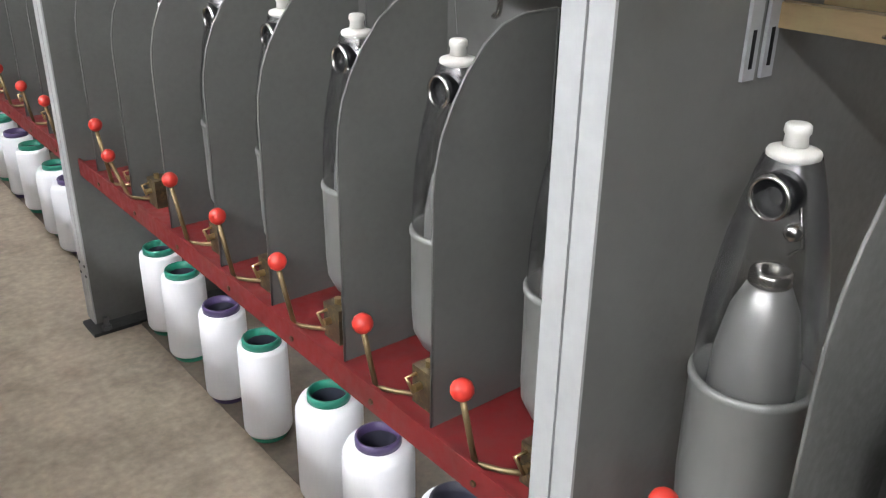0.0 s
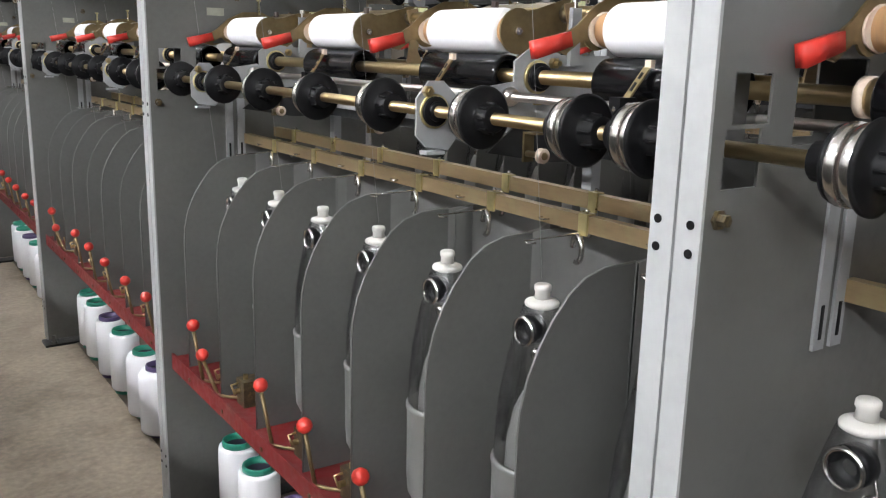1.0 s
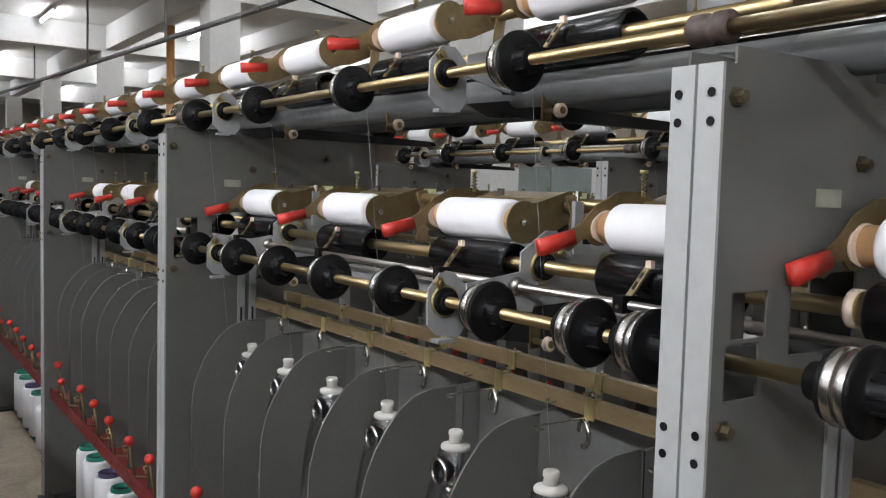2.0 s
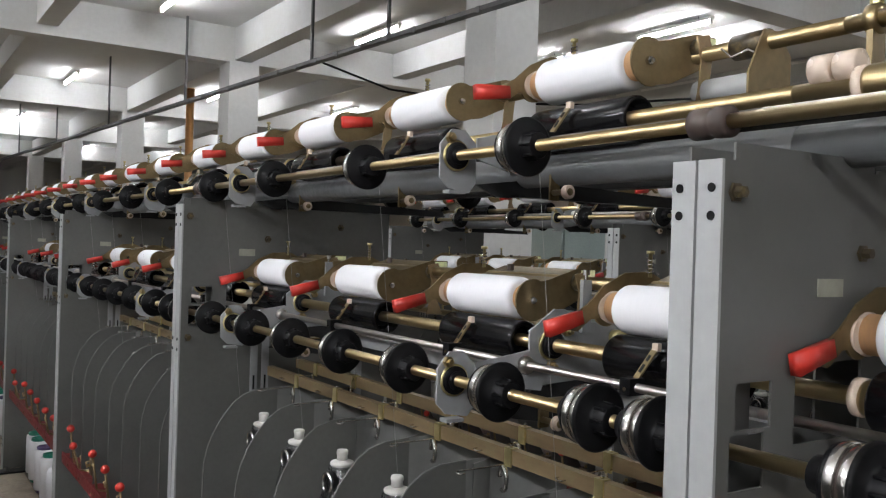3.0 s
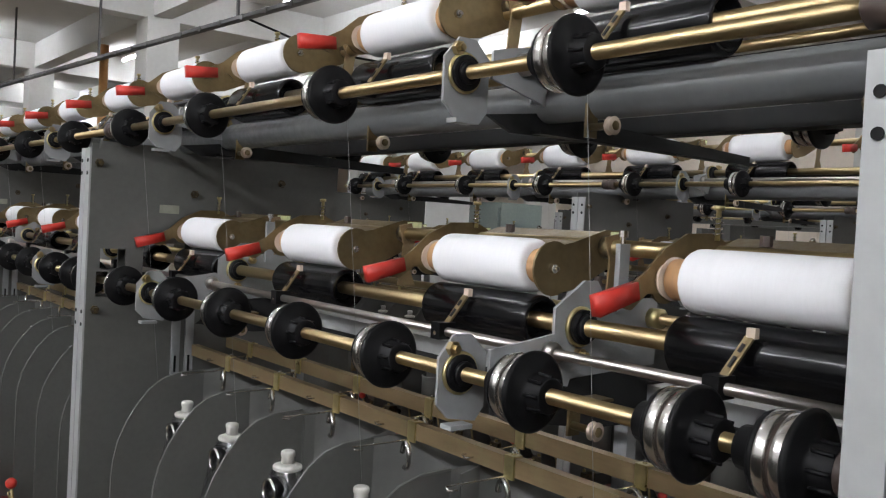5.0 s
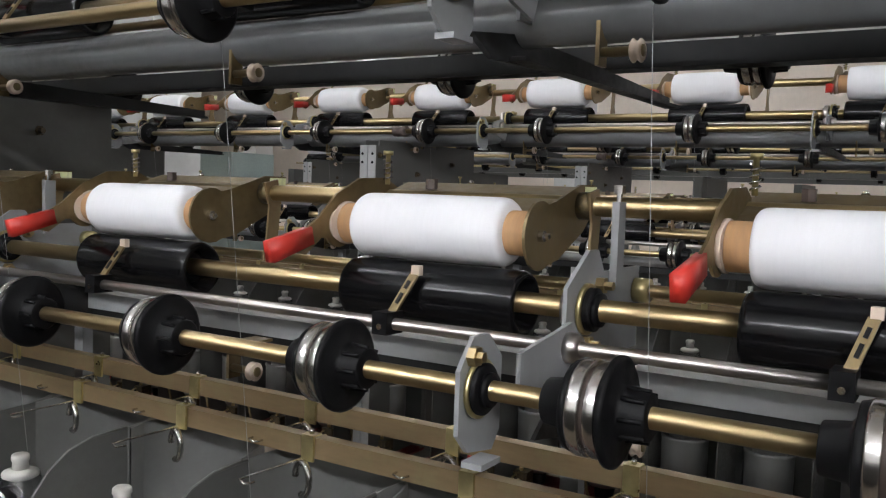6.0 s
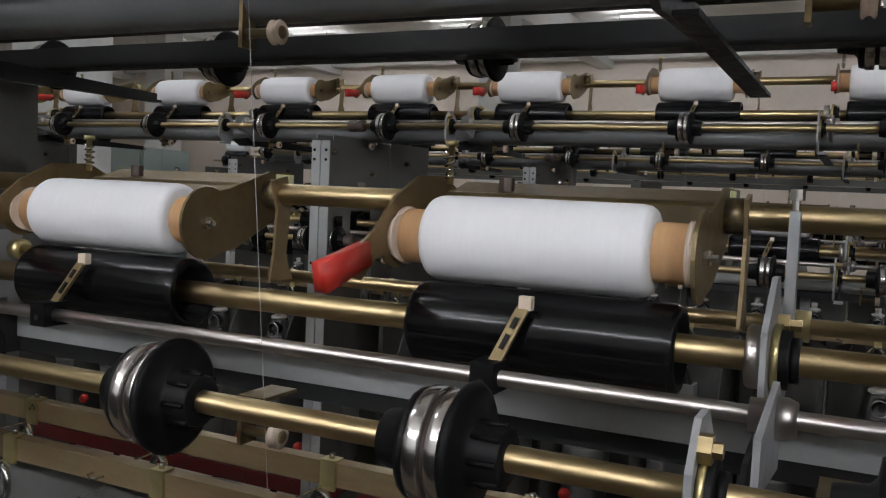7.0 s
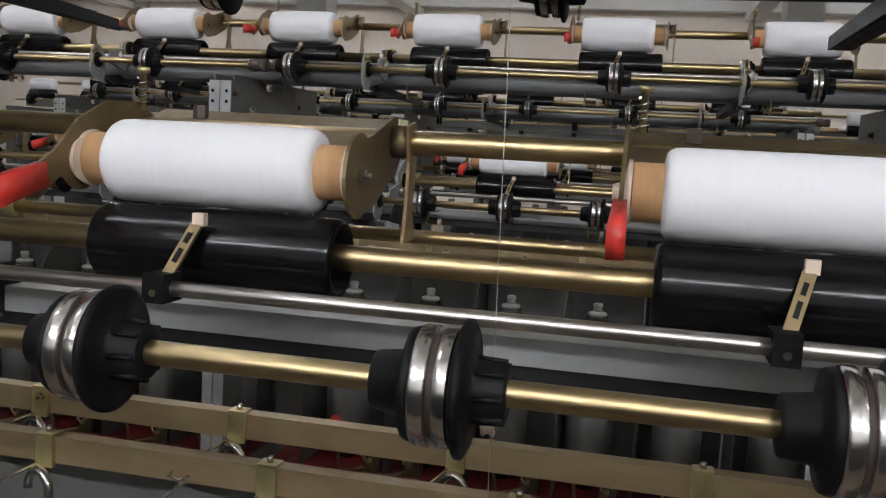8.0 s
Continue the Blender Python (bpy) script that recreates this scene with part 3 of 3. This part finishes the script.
def traverse_guide(y, ox=0.0, oz=0.0):
    t = thing("yarn_guide", "slim yarn guide finger clamped on the traverse rod", "yarn guide", (ox, y, oz), "traverse guides")
    part("clamp", soften(boxes((0.883, 0.91, -0.009, 0.009, 1.231, 1.253)), 0.003), BLACK, t)
    part("screw", lathe([(0.883, 0.003), (0.8835, 0.003), (0.8837, 0.001)], "x", (-0.001, 0, 1.239), 8), STEEL, t)
    bm = boxes((-0.0015, 0.0015, -0.0048, 0.0048, -0.036, 0.026))
    bmesh.ops.transform(bm, matrix=pose(0.908, -0.008, 1.267, 16, 28, 0), verts=bm.verts[:])
    part("finger", bm, OLIVE, t)
    bm = boxes((-0.002, 0.0005, -0.0018, 0.0018, -0.008, 0.004), (-0.002, 0.0005, -0.0018, 0.0018, 0.009, 0.018))
    bmesh.ops.transform(bm, matrix=pose(0.907, -0.008, 1.267, 16, 28, 0), verts=bm.verts[:])
    part("slot", bm, BLACK, t)
    part("tip", soften(boxes((0.918, 0.925, -0.0215, -0.012, 1.288, 1.298)), 0.003), CREAM, t, "white ceramic tip")
    return t


def wheel_post(beam, y, x, z):
    at = (x, y - COL, z)
    t = part("wheel_bracket", soften(boxes((-0.006, 0.012, 0.033, 0.037, -0.012, 0.03), (-0.006, 0.04, 0.01, 0.037, 0.028, 0.031)), 0.001, 1), OLIVE, beam, "folded bracket with a ceramic yarn wheel")
    t.matrix_basis = Matrix.Translation(at)
    part("wheel", lathe([(0.005, 0.006), (0.005, 0.0092), (0.0035, 0.0108), (0.001, 0.0085), (-0.001, 0.0085), (-0.0035, 0.0108), (-0.005, 0.0092), (-0.005, 0.0058)], "y", n=22), CREAM, t, "cream ceramic yarn wheel")
    part("pin", lathe([(0.035, 0.0045), (0.0, 0.0045), (0.0, 0.0056), (-0.0056, 0.0056), (-0.0062, 0.005), (-0.0062, 0.0005)], "y", n=14), OLIVE, t)


def guide_channel(x, z, dy, name="guide_channel"):
    t = thing(name, "brown zinc-plated channel carrying folded clips and wire hooks", "guide rail", (x, COL, z), "guide channels")
    bm = plate([(-0.001, -0.0125), (0.016, -0.0125), (0.016, -0.0105), (0.001, -0.0105), (0.001, 0.0105), (0.016, 0.0105), (0.016, 0.0125), (-0.001, 0.0125)], 0.004, BAY - 0.062)
    part("channel", bm, CHANNEL, t)
    for y in CLIP_Y:
        y = y - COL + dy
        c = part("clip", soften(boxes((-0.0045, -0.0011, y - 0.009, y + 0.009, -0.0165, 0.015), (-0.0045, 0.012, y - 0.009, y + 0.009, 0.0135, 0.0155)), 0.0008, 1), CLIP, t, "folded yellow clip")
        part("clip_screw", lathe([(0.0156, 0.003), (0.021, 0.003), (0.021, 0.0008)], "z", (0.004, y, 0), 8), STEEL, c)
        part("hook", wire([(0.0, y + 0.006, -0.0135), (-0.03, y + 0.016, -0.018), (-0.075, y + 0.024, -0.02), (-0.095, y + 0.02, -0.019), (-0.1, y + 0.008, -0.02), (-0.088, y + 0.004, -0.02)], 0.0014, 6), STEEL, c)
        part("snail_loop", wire([(-0.012 + 0.004 * math.cos(0.35 * k), y + 0.014 * math.cos(0.35 * k), -0.036 + 0.02 * math.sin(0.35 * k)) for k in range(15)], 0.0042, 8), STEEL, c, "bright chrome yarn loop")
    return t


def spindle(y):
    t = thing("spindle_pot", "grey spindle pot with a clear dome and silver cone inside", "spindle", (0.908, y, RAIL_Z - 0.459), "spindle pots")
    part("pot", lathe([(0.5, 0.03), (0.505, 0.048), (0.53, 0.06), (0.56, 0.062), (0.68, 0.063), (0.684, 0.065), (0.69, 0.065), (0.692, 0.062), (0.692, 0.058), (0.6, 0.057)], "z", n=36), POT, t)
    d = part("dome", lathe([(0.691, 0.061), (0.74, 0.06), (0.79, 0.056), (0.84, 0.048), (0.88, 0.039), (0.91, 0.031), (0.926, 0.026)], "z", n=36, ends=False), GLASS, t, "clear plastic dome")
    d.visible_shadow = False
    part("cone", lathe([(0.62, 0.046), (0.715, 0.043), (0.765, 0.034), (0.792, 0.022), (0.796, 0.0185)], "z", n=32), CONE, t, "satin silver cone")
    part("cone_ring", lathe([(0.792, 0.019), (0.795, 0.021), (0.806, 0.021), (0.81, 0.018), (0.808, 0.014), (0.797, 0.013)], "z", n=24), STEEL, t)
    part("cap_flange", lathe([(0.922, 0.019), (0.925, 0.0245), (0.929, 0.025), (0.9315, 0.0235), (0.935, 0.013)], "z", n=28), CAP, t, "white plastic cap flange")
    part("cap_knob", lathe([(0.935, 0.0115), (0.945, 0.0105), (0.948, 0.0125), (0.954, 0.012), (0.956, 0.01), (0.956, 0.004)], "z", n=20), CAP, t)
    part("tension_wheel", lathe([(0.012, 0.012), (0.012, 0.02), (0.008, 0.022), (-0.008, 0.022), (-0.012, 0.02), (-0.012, 0.01), (-0.006, 0.008)], "x", (-0.022, -0.006, 0.894), 22), BLACK, t)
    part("wheel_ring", lathe([(-0.0125, 0.0175), (-0.0155, 0.0185), (-0.0155, 0.021), (-0.011, 0.0225), (-0.004, 0.0225)], "x", (-0.022, -0.003, 0.892), 24, ends=False), STEEL, t, "bright steel ring")
    part("small_wheel", lathe([(-0.008, 0.0015), (-0.008, 0.006), (-0.004, 0.0085), (0.004, 0.0085), (0.006, 0.006)], "x", (-0.03, -0.03, 0.866), 16), STEEL, t)
    part("shaft", lathe([(0.36, 0.012), (0.44, 0.012), (0.47, 0.028), (0.5, 0.03)], "z", n=20), BLACK, t)
    part("hook", wire([(-0.006, -0.012, 0.91), (-0.02, -0.03, 0.875), (-0.02, -0.036, 0.85), (-0.028, -0.028, 0.842)], 0.002, 6), STEEL, t)
    return t


def separator(y):
    front = [(0.787, RAIL_Z), (0.787, 0.82), (0.79, 0.855), (0.799, 0.895), (0.815, 0.932), (0.835, 0.965), (0.862, 0.998), (0.89, 1.018), (0.925, 1.028), (0.98, 1.03)]
    t = thing("separator", "grey curved sheet separator between two spindles", "separator", (0, y, 0), "separators")
    part("sheet", plate(front + [(0.98, RAIL_Z)], -0.0015, 0.0015), GREY, t)
    part("rolled_edge", wire([(x, 0, z) for x, z in front], 0.0021, 8), GREY, t)
    # the shield bends round behind the spindle and meets the next separator
    bm, n, wide = bmesh.new(), 18, 0.222
    for off in (0.0, 0.0025):
        arc = []
        for i in range(n + 1):
            a = math.pi * i / n
            x = 0.98 + (0.1 + off) * math.sin(a)
            yy = -wide / 2 + (wide / 2 - 0.0015 + off) * math.cos(a)
            arc.append((bm.verts.new((x, yy, RAIL_Z)), bm.verts.new((x, yy, 1.03 + 0.012 * math.sin(a)))))
        for p, q in zip(arc, arc[1:]):
            bm.faces.new((p[0], q[0], q[1], p[1])).smooth = True
        if off == 0:
            inner = arc
        else:
            for p, q, r, w in zip(inner, inner[1:], arc, arc[1:]):
                bm.faces.new((p[1], q[1], w[1], r[1]))
    part("curved_shield", bm, GREY, t)
    return t


def brake_lever(y, lean, high=0.116):
    t = thing("brake_lever", "red ball knob on a thin brown brake lever", "lever", (0.775, y, RAIL_Z + 0.006), "brake levers")
    part("knob", lathe([(-0.0155, 0.001), (-0.014, 0.0068), (-0.009, 0.0127), (-0.003, 0.0153), (0.003, 0.0153), (0.009, 0.0127), (0.014, 0.0068), (0.0155, 0.001)], "z", (-0.008, lean, high), 22), RED, t, "red ball knob")
    part("stem", rod((0.008, -0.012, -0.01), (-0.008, lean, high - 0.008), 0.0045, 10), OLIVE, t)
    part("cross_wire", wire([(0.008, -0.01, -0.004), (0.011, -0.018, -0.004), (0.02, -0.045, 0.0), (0.035, -0.075, 0.006)], 0.004, 8), OLIVE, t)
    b = part("brake_block", soften(boxes((0.03, 0.075, -0.115, -0.07, -0.01, 0.056)), 0.006), BLOCK, t, "oily brown brake block")
    part("screw", lathe([(0.056, 0.006), (0.066, 0.006), (0.066, 0.001)], "z", (0.045, -0.09, 0), 8, smooth=False), BRASS, b)
    part("screw", lathe([(0.0295, 0.006), (0.018, 0.006), (0.018, 0.001)], "x", (0, -0.09, 0.03), 8, smooth=False), BRASS, b)
    part("spring_clip", wire([(0.032, -0.08, 0.045), (0.016, -0.074, 0.04), (0.018, -0.09, 0.022)], 0.003, 6), BRASS, b)
    return t


def red_rail():
    t = thing("spindle_rail", "red painted steel rail carrying the spindles", "rail", (0, COL, 0), "spindle rails")
    part("top", boxes((0.776, 1.0, 0.004, BAY - 0.062, RAIL_Z - 0.006, RAIL_Z)), RED_PAINT, t)
    part("front_lip", soften(boxes((0.77, 0.776, 0.004, BAY - 0.062, RAIL_Z - 0.034, RAIL_Z + 0.01)), 0.002), RED_PAINT, t)
    for k in range(7):
        part("bolt", lathe([(0.769, 0.005), (0.766, 0.005), (0.766, 0.001)], "x", (0, 0.12 + 0.23 * k, RAIL_Z - 0.015), 6, smooth=False), BLOCK, t)
    return t


def beams(z, tubular):
    t = thing("machine_beam", "long grey painted machine beam", "beam", (0, COL, 0), "machine beams")
    if tubular:
        part("tube", lathe([(0.0, 0.026), (BAY, 0.026)], "y", (0.96, 0, 1.538), 24), TUBE_GREY, t)
        part("rear_box", boxes((1.285, 1.325, 0, BAY, 1.537, 1.568)), GREY_DARK, t, "dark rear box beam")
        part("middle_box", boxes((1.1, 1.15, 0, BAY, 1.55, 1.6)), GREY_DARK, t, "dark box beam")
    else:
        part("bar", soften(boxes((1.1, 1.14, 0.002, BAY - 0.062, 1.16, 1.187)), 0.005), GREY_LIGHT, t)
        part("bar_foot", boxes((1.105, 1.135, 0.002, BAY - 0.062, 1.14, 1.16)), GREY_DARK, t)
    return t


def stanchion(y):
    return single("stanchion", boxes((0.0, 0.02, -0.012, -0.009, RAIL_Z, 1.2), (0.0, 0.003, -0.009, 0.012, RAIL_Z, 1.2)), GREY_MID, "slotted grey steel angle stanchion", "stanchion", (1.16, y, 0), "stanchions")


BOBBINS = ((0.04, 1, "black"), (0.255, 1, "purple"), (0.43, 1, "green"), (0.695, 0, "green"), (0.888, 0, "purple"), (1.12, 0, "green"), (1.285, 0, "green"))


def bobbin(y, x, wide, rim):
    t = thing("supply_bobbin", "white yarn bobbin on a %s plastic tube standing on the floor" % rim, "yarn bobbin", (x, y, 0), "bobbins on the floor")
    m = {"green": GREEN, "purple": PURPLE, "black": BLACK_TUBE}[rim]
    r = 0.067 if wide else 0.054
    part("yarn", lathe([(0.018, 0.035), (0.019, r * 0.93), (0.026, r * 0.99), (0.034, r), (0.205, r), (0.218 if wide else 0.228, r * 0.985), (0.236, r * 0.86 if wide else r * 0.95), (0.237, 0.0362)], "z", n=36, ends=False), YARN, t)
    part("tube", lathe([(0.0, 0.028), (0.0, 0.04), (0.004, 0.0425), (0.018, 0.0425), (0.018, 0.036), (0.237, 0.036), (0.237, 0.0425), (0.25, 0.0425), (0.253, 0.041), (0.253, 0.037), (0.235, 0.0355)], "z", n=32, ends=False), m, t, "%s plastic tube" % rim)
    # the shade deep in the hole is put into the bore's dark colour
    part("bore", lathe([(0.236, 0.0355), (0.1, 0.034), (0.1, 0.001)], "z", n=24, ends=False), BLACK_TUBE, t, "tube bore coloured dark as its inner shade")
    return t


def thread(y, x0, z0, x1, z1):
    return single("yarn_thread", rod((x0, 0, z0), (x1, 0, z1), 0.0003, 5), THREAD, "single white yarn running upwards", "thread", (0, y, 0), "running yarns")


idle = set()


def build_bay():
    rng = random.Random(4)
    made = [section_panel(), red_rail(), beams(0, False), beams(0, True)]
    made.append(long_rod("feed_shaft", "yellow zinc feed shaft", *FEED, 0.008, BRASS, 0.017))
    made.append(long_rod("feed_shaft", "yellow zinc feed shaft", *FEED_UP, 0.008, BRASS, 0.017))
    for dx, dz in ((0, 0), (UPD[0], UPD[2])):
        made.append(long_rod("traverse_rod", "grey steel traverse rod", 0.897 + dx, 1.241 + dz, 0.006, ROD))
        made.append(long_rod("drum_shaft", "yellow zinc drum shaft", 0.954 + dx, 1.268 + dz, 0.0105, BRASS))
        made.append(long_rod("pivot_rod", "yellow zinc cradle pivot rod", 1.05 + dx, 1.362 + dz, 0.0105, BRASS))
        made.append(long_rod("rear_rod", "thin yellow zinc rear rod", 1.09 + dx, 1.275 + dz, 0.0065, BRASS))
    made.append(long_rod("rear_shaft", "dark rear feed shaft", 1.36, 1.555, 0.008, GREY_DARK))
    for y in LOW_ROLL:
        made.append(feed_roller(y, *FEED))
    for y in UP_ROLL:
        made.append(feed_roller(y, *FEED_UP))
    idle.add(made[-1].name)
    for y in (0.105, 0.555, 0.984, 1.35):
        made.append(feed_roller(y, 1.36, 1.555))
    for y in BRACKETS:
        made.append(bracket(y))
        made.append(bracket(y + 0.056, FEED_UP, UPD, True))
    for i, y in enumerate(LOW_Y):
        made += [drum(y), package(y), cradle(y), traverse_guide(y - GUIDE_BACK)]
        wheel_post(made[2], (0.082, 0.53, 0.96, 1.4)[i], 0.911, 1.163)
    for y in UP_Y:
        made += [drum(y, UPD[0], UPD[2]), package(y, UP[0], UP[2]), cradle(y, UP[0], UP[2], -6), traverse_guide(y - GUIDE_BACK, UPD[0], UPD[2])]
        if y == UP_Y[-1]:
            idle.update(o.name for o in made[-4:])
    for y in (0.11, 0.566, 1.04, 1.476):
        wheel_post(made[3], y, 0.942, 1.501)
    made.append(guide_channel(0.99, 1.061, 0.01))
    made.append(guide_channel(1.075, 1.076, 0.08, "rear_guide_channel"))
    for i, y in enumerate(SPIN_Y):
        made.append(spindle(y))
        made.append(brake_lever(KNOB_Y[i], (0.0, -0.004, 0.004, 0.0, 0.006, 0.05, 0.0)[i], (0.108, 0.104, 0.109, 0.117, 0.126, 0.08, 0.138)[i]))
        by, wide, rim = BOBBINS[i]
        made.append(bobbin(by, 0.905 + rng.uniform(-0.008, 0.008), wide, rim))
    for y in SEP_Y:
        made.append(separator(y))
    for y in (0.25, 1.2):
        made.append(stanchion(y))
    for y in UP_ROLL:
        made.append(thread(y, 0.908, 0.99, FEED_UP[0] + 0.031, FEED_UP[1]))
    idle.add(made[-1].name)
    return made


bay = build_bay()
fat_spots = []
for row, first, last in ((0, -1, 3), (1, -1, 1), (2, 0, 1)):
    for k in range(first, last + 1):
        if row == 0 and k == 0:
            continue
        move = Matrix.Translation((1.664 * row, BAY * k - 0.01 * row, 0))
        for ob in bay:
            kind = ob.name.split(".")[0]
            if row == 0 and k == -1 and (ob.name in idle or kind == "separator" and ob.matrix_basis.translation.y > 1.2):
                continue
            if row and kind == "yarn_package" and ob.matrix_basis.translation.z > 1.5:
                fat_spots.append(move @ ob.matrix_basis)
                continue
            shift = 0.12 if kind == "separator" and row == 0 and k == -1 else 0.117 if row and kind == "section_panel" else 0.1 if row == 0 and k == -1 and kind in ("spindle_pot", "separator", "brake_lever", "supply_bobbin") else 0.0
            copy_thing(ob, move @ Matrix.Translation((0, shift, 0)) @ ob.matrix_basis)
# the fuller packages of the rows beyond
fat = package(0, UP[0], UP[2] + 0.006, 0.043, 2.0)
fat.matrix_basis = fat_spots[0]
for spot in fat_spots[1:]:
    copy_thing(fat, spot)
# the panel that ends the last bay of each row
for row, last in ((0, 4), (1, 2), (2, 2)):
    copy_thing(bay[0], Matrix.Translation((1.664 * row, BAY * last + (0.117 - 0.01 * row if row else 0), 0)) @ bay[0].matrix_basis)


def rod_clamp(y):
    t = thing("rod_clamp", "yellow zinc clamp post holding the cradle pivot rod", "clamp", (1.05 + UPD[0], y, 1.362 + UPD[2]), "rod clamps")
    part("ring", lathe([(0.007, 0.0105), (0.007, 0.018), (-0.007, 0.018), (-0.007, 0.0105)], "y", n=20), BRASS, t)
    part("post", soften(boxes((-0.013, 0.013, -0.004, 0.004, -0.09, -0.014)), 0.002, 1), OLIVE, t)
    part("bolt", lathe([(0.017, 0.008), (0.026, 0.008), (0.026, 0.004), (0.034, 0.004), (0.034, 0.001)], "z", n=8, smooth=False), CLIP, t)
    part("saddle", lathe([(0.012, 0.0107), (0.012, 0.017), (-0.012, 0.017), (-0.012, 0.0107)], "y", (-0.096, 0, -0.072), 20), CREAM, t)
    part("foot", soften(boxes((-0.1, 0.013, -0.012, 0.012, -0.096, -0.09)), 0.002, 1), OLIVE, t)
    return t


for y in (-0.305, -0.335):
    rod_clamp(y)


def idle_cradle():
    t = thing("idle_cradle", "empty pale zinc cradle plate with a bare grey tube", "cradle", (1.038, -0.13, 1.691))
    part("bare_tube", lathe([(-0.03, 0.012), (-0.03, 0.018), (0.085, 0.018), (0.085, 0.012)], "y", (0.005, 0, -0.052), 20), GREY_LIGHT, t, "bare pale grey tube")
    plate_bm = soften(plate([(-0.045, -0.085), (0.01, -0.085), (0.04, -0.06), (0.04, -0.015), (0.015, 0.014), (-0.015, 0.014), (-0.045, -0.045)], -0.036, -0.033), 0.0008, 1)
    part("side_plate", plate_bm, OLIVE, t, "dull green-yellow zinc side plate")
    part("hub", lathe([(-0.033, 0.0107), (-0.033, 0.017), (0.02, 0.017), (0.02, 0.0107)], "y", n=20), BLOCK, t)
    part("spring_hook", wire([(-0.03, 0.02, -0.005), (-0.034, 0.0, -0.02), (-0.028, -0.02, -0.012), (-0.02, -0.035, -0.02)], 0.0016, 6), STEEL, t)
    return t


idle_cradle()


def far_row(x, y0, bays):
    """A further machine row, seen only through the gaps between the nearer ones."""
    t = thing("twisting_machine", "distant grey twisting machine row with white yarn packages", "machine", (x, y0, 0), "distant machine rows")
    long = BAY * bays
    drums, packs, pots = (bmesh.new() for _ in range(3))
    for k in range(bays + 1):
        part("panel", boxes((0.75, 1.36, BAY * k - 0.03, BAY * k + 0.03, 0.0, 1.5)), GREY, t)
    for a, b, c, d in ((0.78, 1.18, 0.44, 0.487), (1.1, 1.14, 1.14, 1.187), (0.985, 1.0, 1.05, 1.074), (1.06, 1.08, 1.065, 1.09), (1.1, 1.15, 1.55, 1.6), (1.285, 1.325, 1.537, 1.568), (0.92, 1.0, 1.51, 1.56)):
        part("beam", boxes((a, b, 0, long, c, d)), GREY, t)
    for fx, fz, r in ((0.786, 1.221, 0.008), (0.816, 1.5525, 0.008), (0.954, 1.268, 0.0105), (0.942, 1.597, 0.0105), (1.05, 1.362, 0.0105), (1.038, 1.691, 0.0105)):
        part("shaft", lathe([(0, r), (long, r)], "y", (fx, 0, fz), 8), BRASS, t, "yellow zinc shaft")
    for k in range(bays * 4):
        y = 0.4 + 0.4275 * k
        for px, pz in ((0.966, 1.334), (0.954, 1.673)):
            lathe([(y, 0.02), (y, 0.036), (y - 0.02, 0.041), (y - 0.17, 0.041), (y - 0.188, 0.036), (y - 0.188, 0.02)], "y", (px, 0, pz), 14, packs)
            lathe([(y, 0.011), (y, 0.033), (y - 0.2, 0.033), (y - 0.2, 0.011)], "y", (px - 0.012, 0, pz - 0.07), 12, drums)
            lathe([(y - 0.1, 0.01), (y - 0.1, 0.04), (y - 0.13, 0.04), (y - 0.13, 0.01)], "y", (px - 0.16, 0, pz - 0.116), 12, drums)
    for k in range(bays * 7):
        lathe([(0.5, 0.05), (0.72, 0.063), (0.86, 0.048), (0.95, 0.026)], "z", (0.908, 0.2 + 0.24 * k, 0), 10, pots)
    for name, bm, m in (("black_drum", drums, DRUM), ("white_package", packs, YARN), ("spindle_pot", pots, POT)):
        tagged(part(name, bm, m, t), kind="stuff")
    return t


for x, y0 in ((4.98, -2.0), (6.65, -2.3)):
    far_row(x, y0, 4)
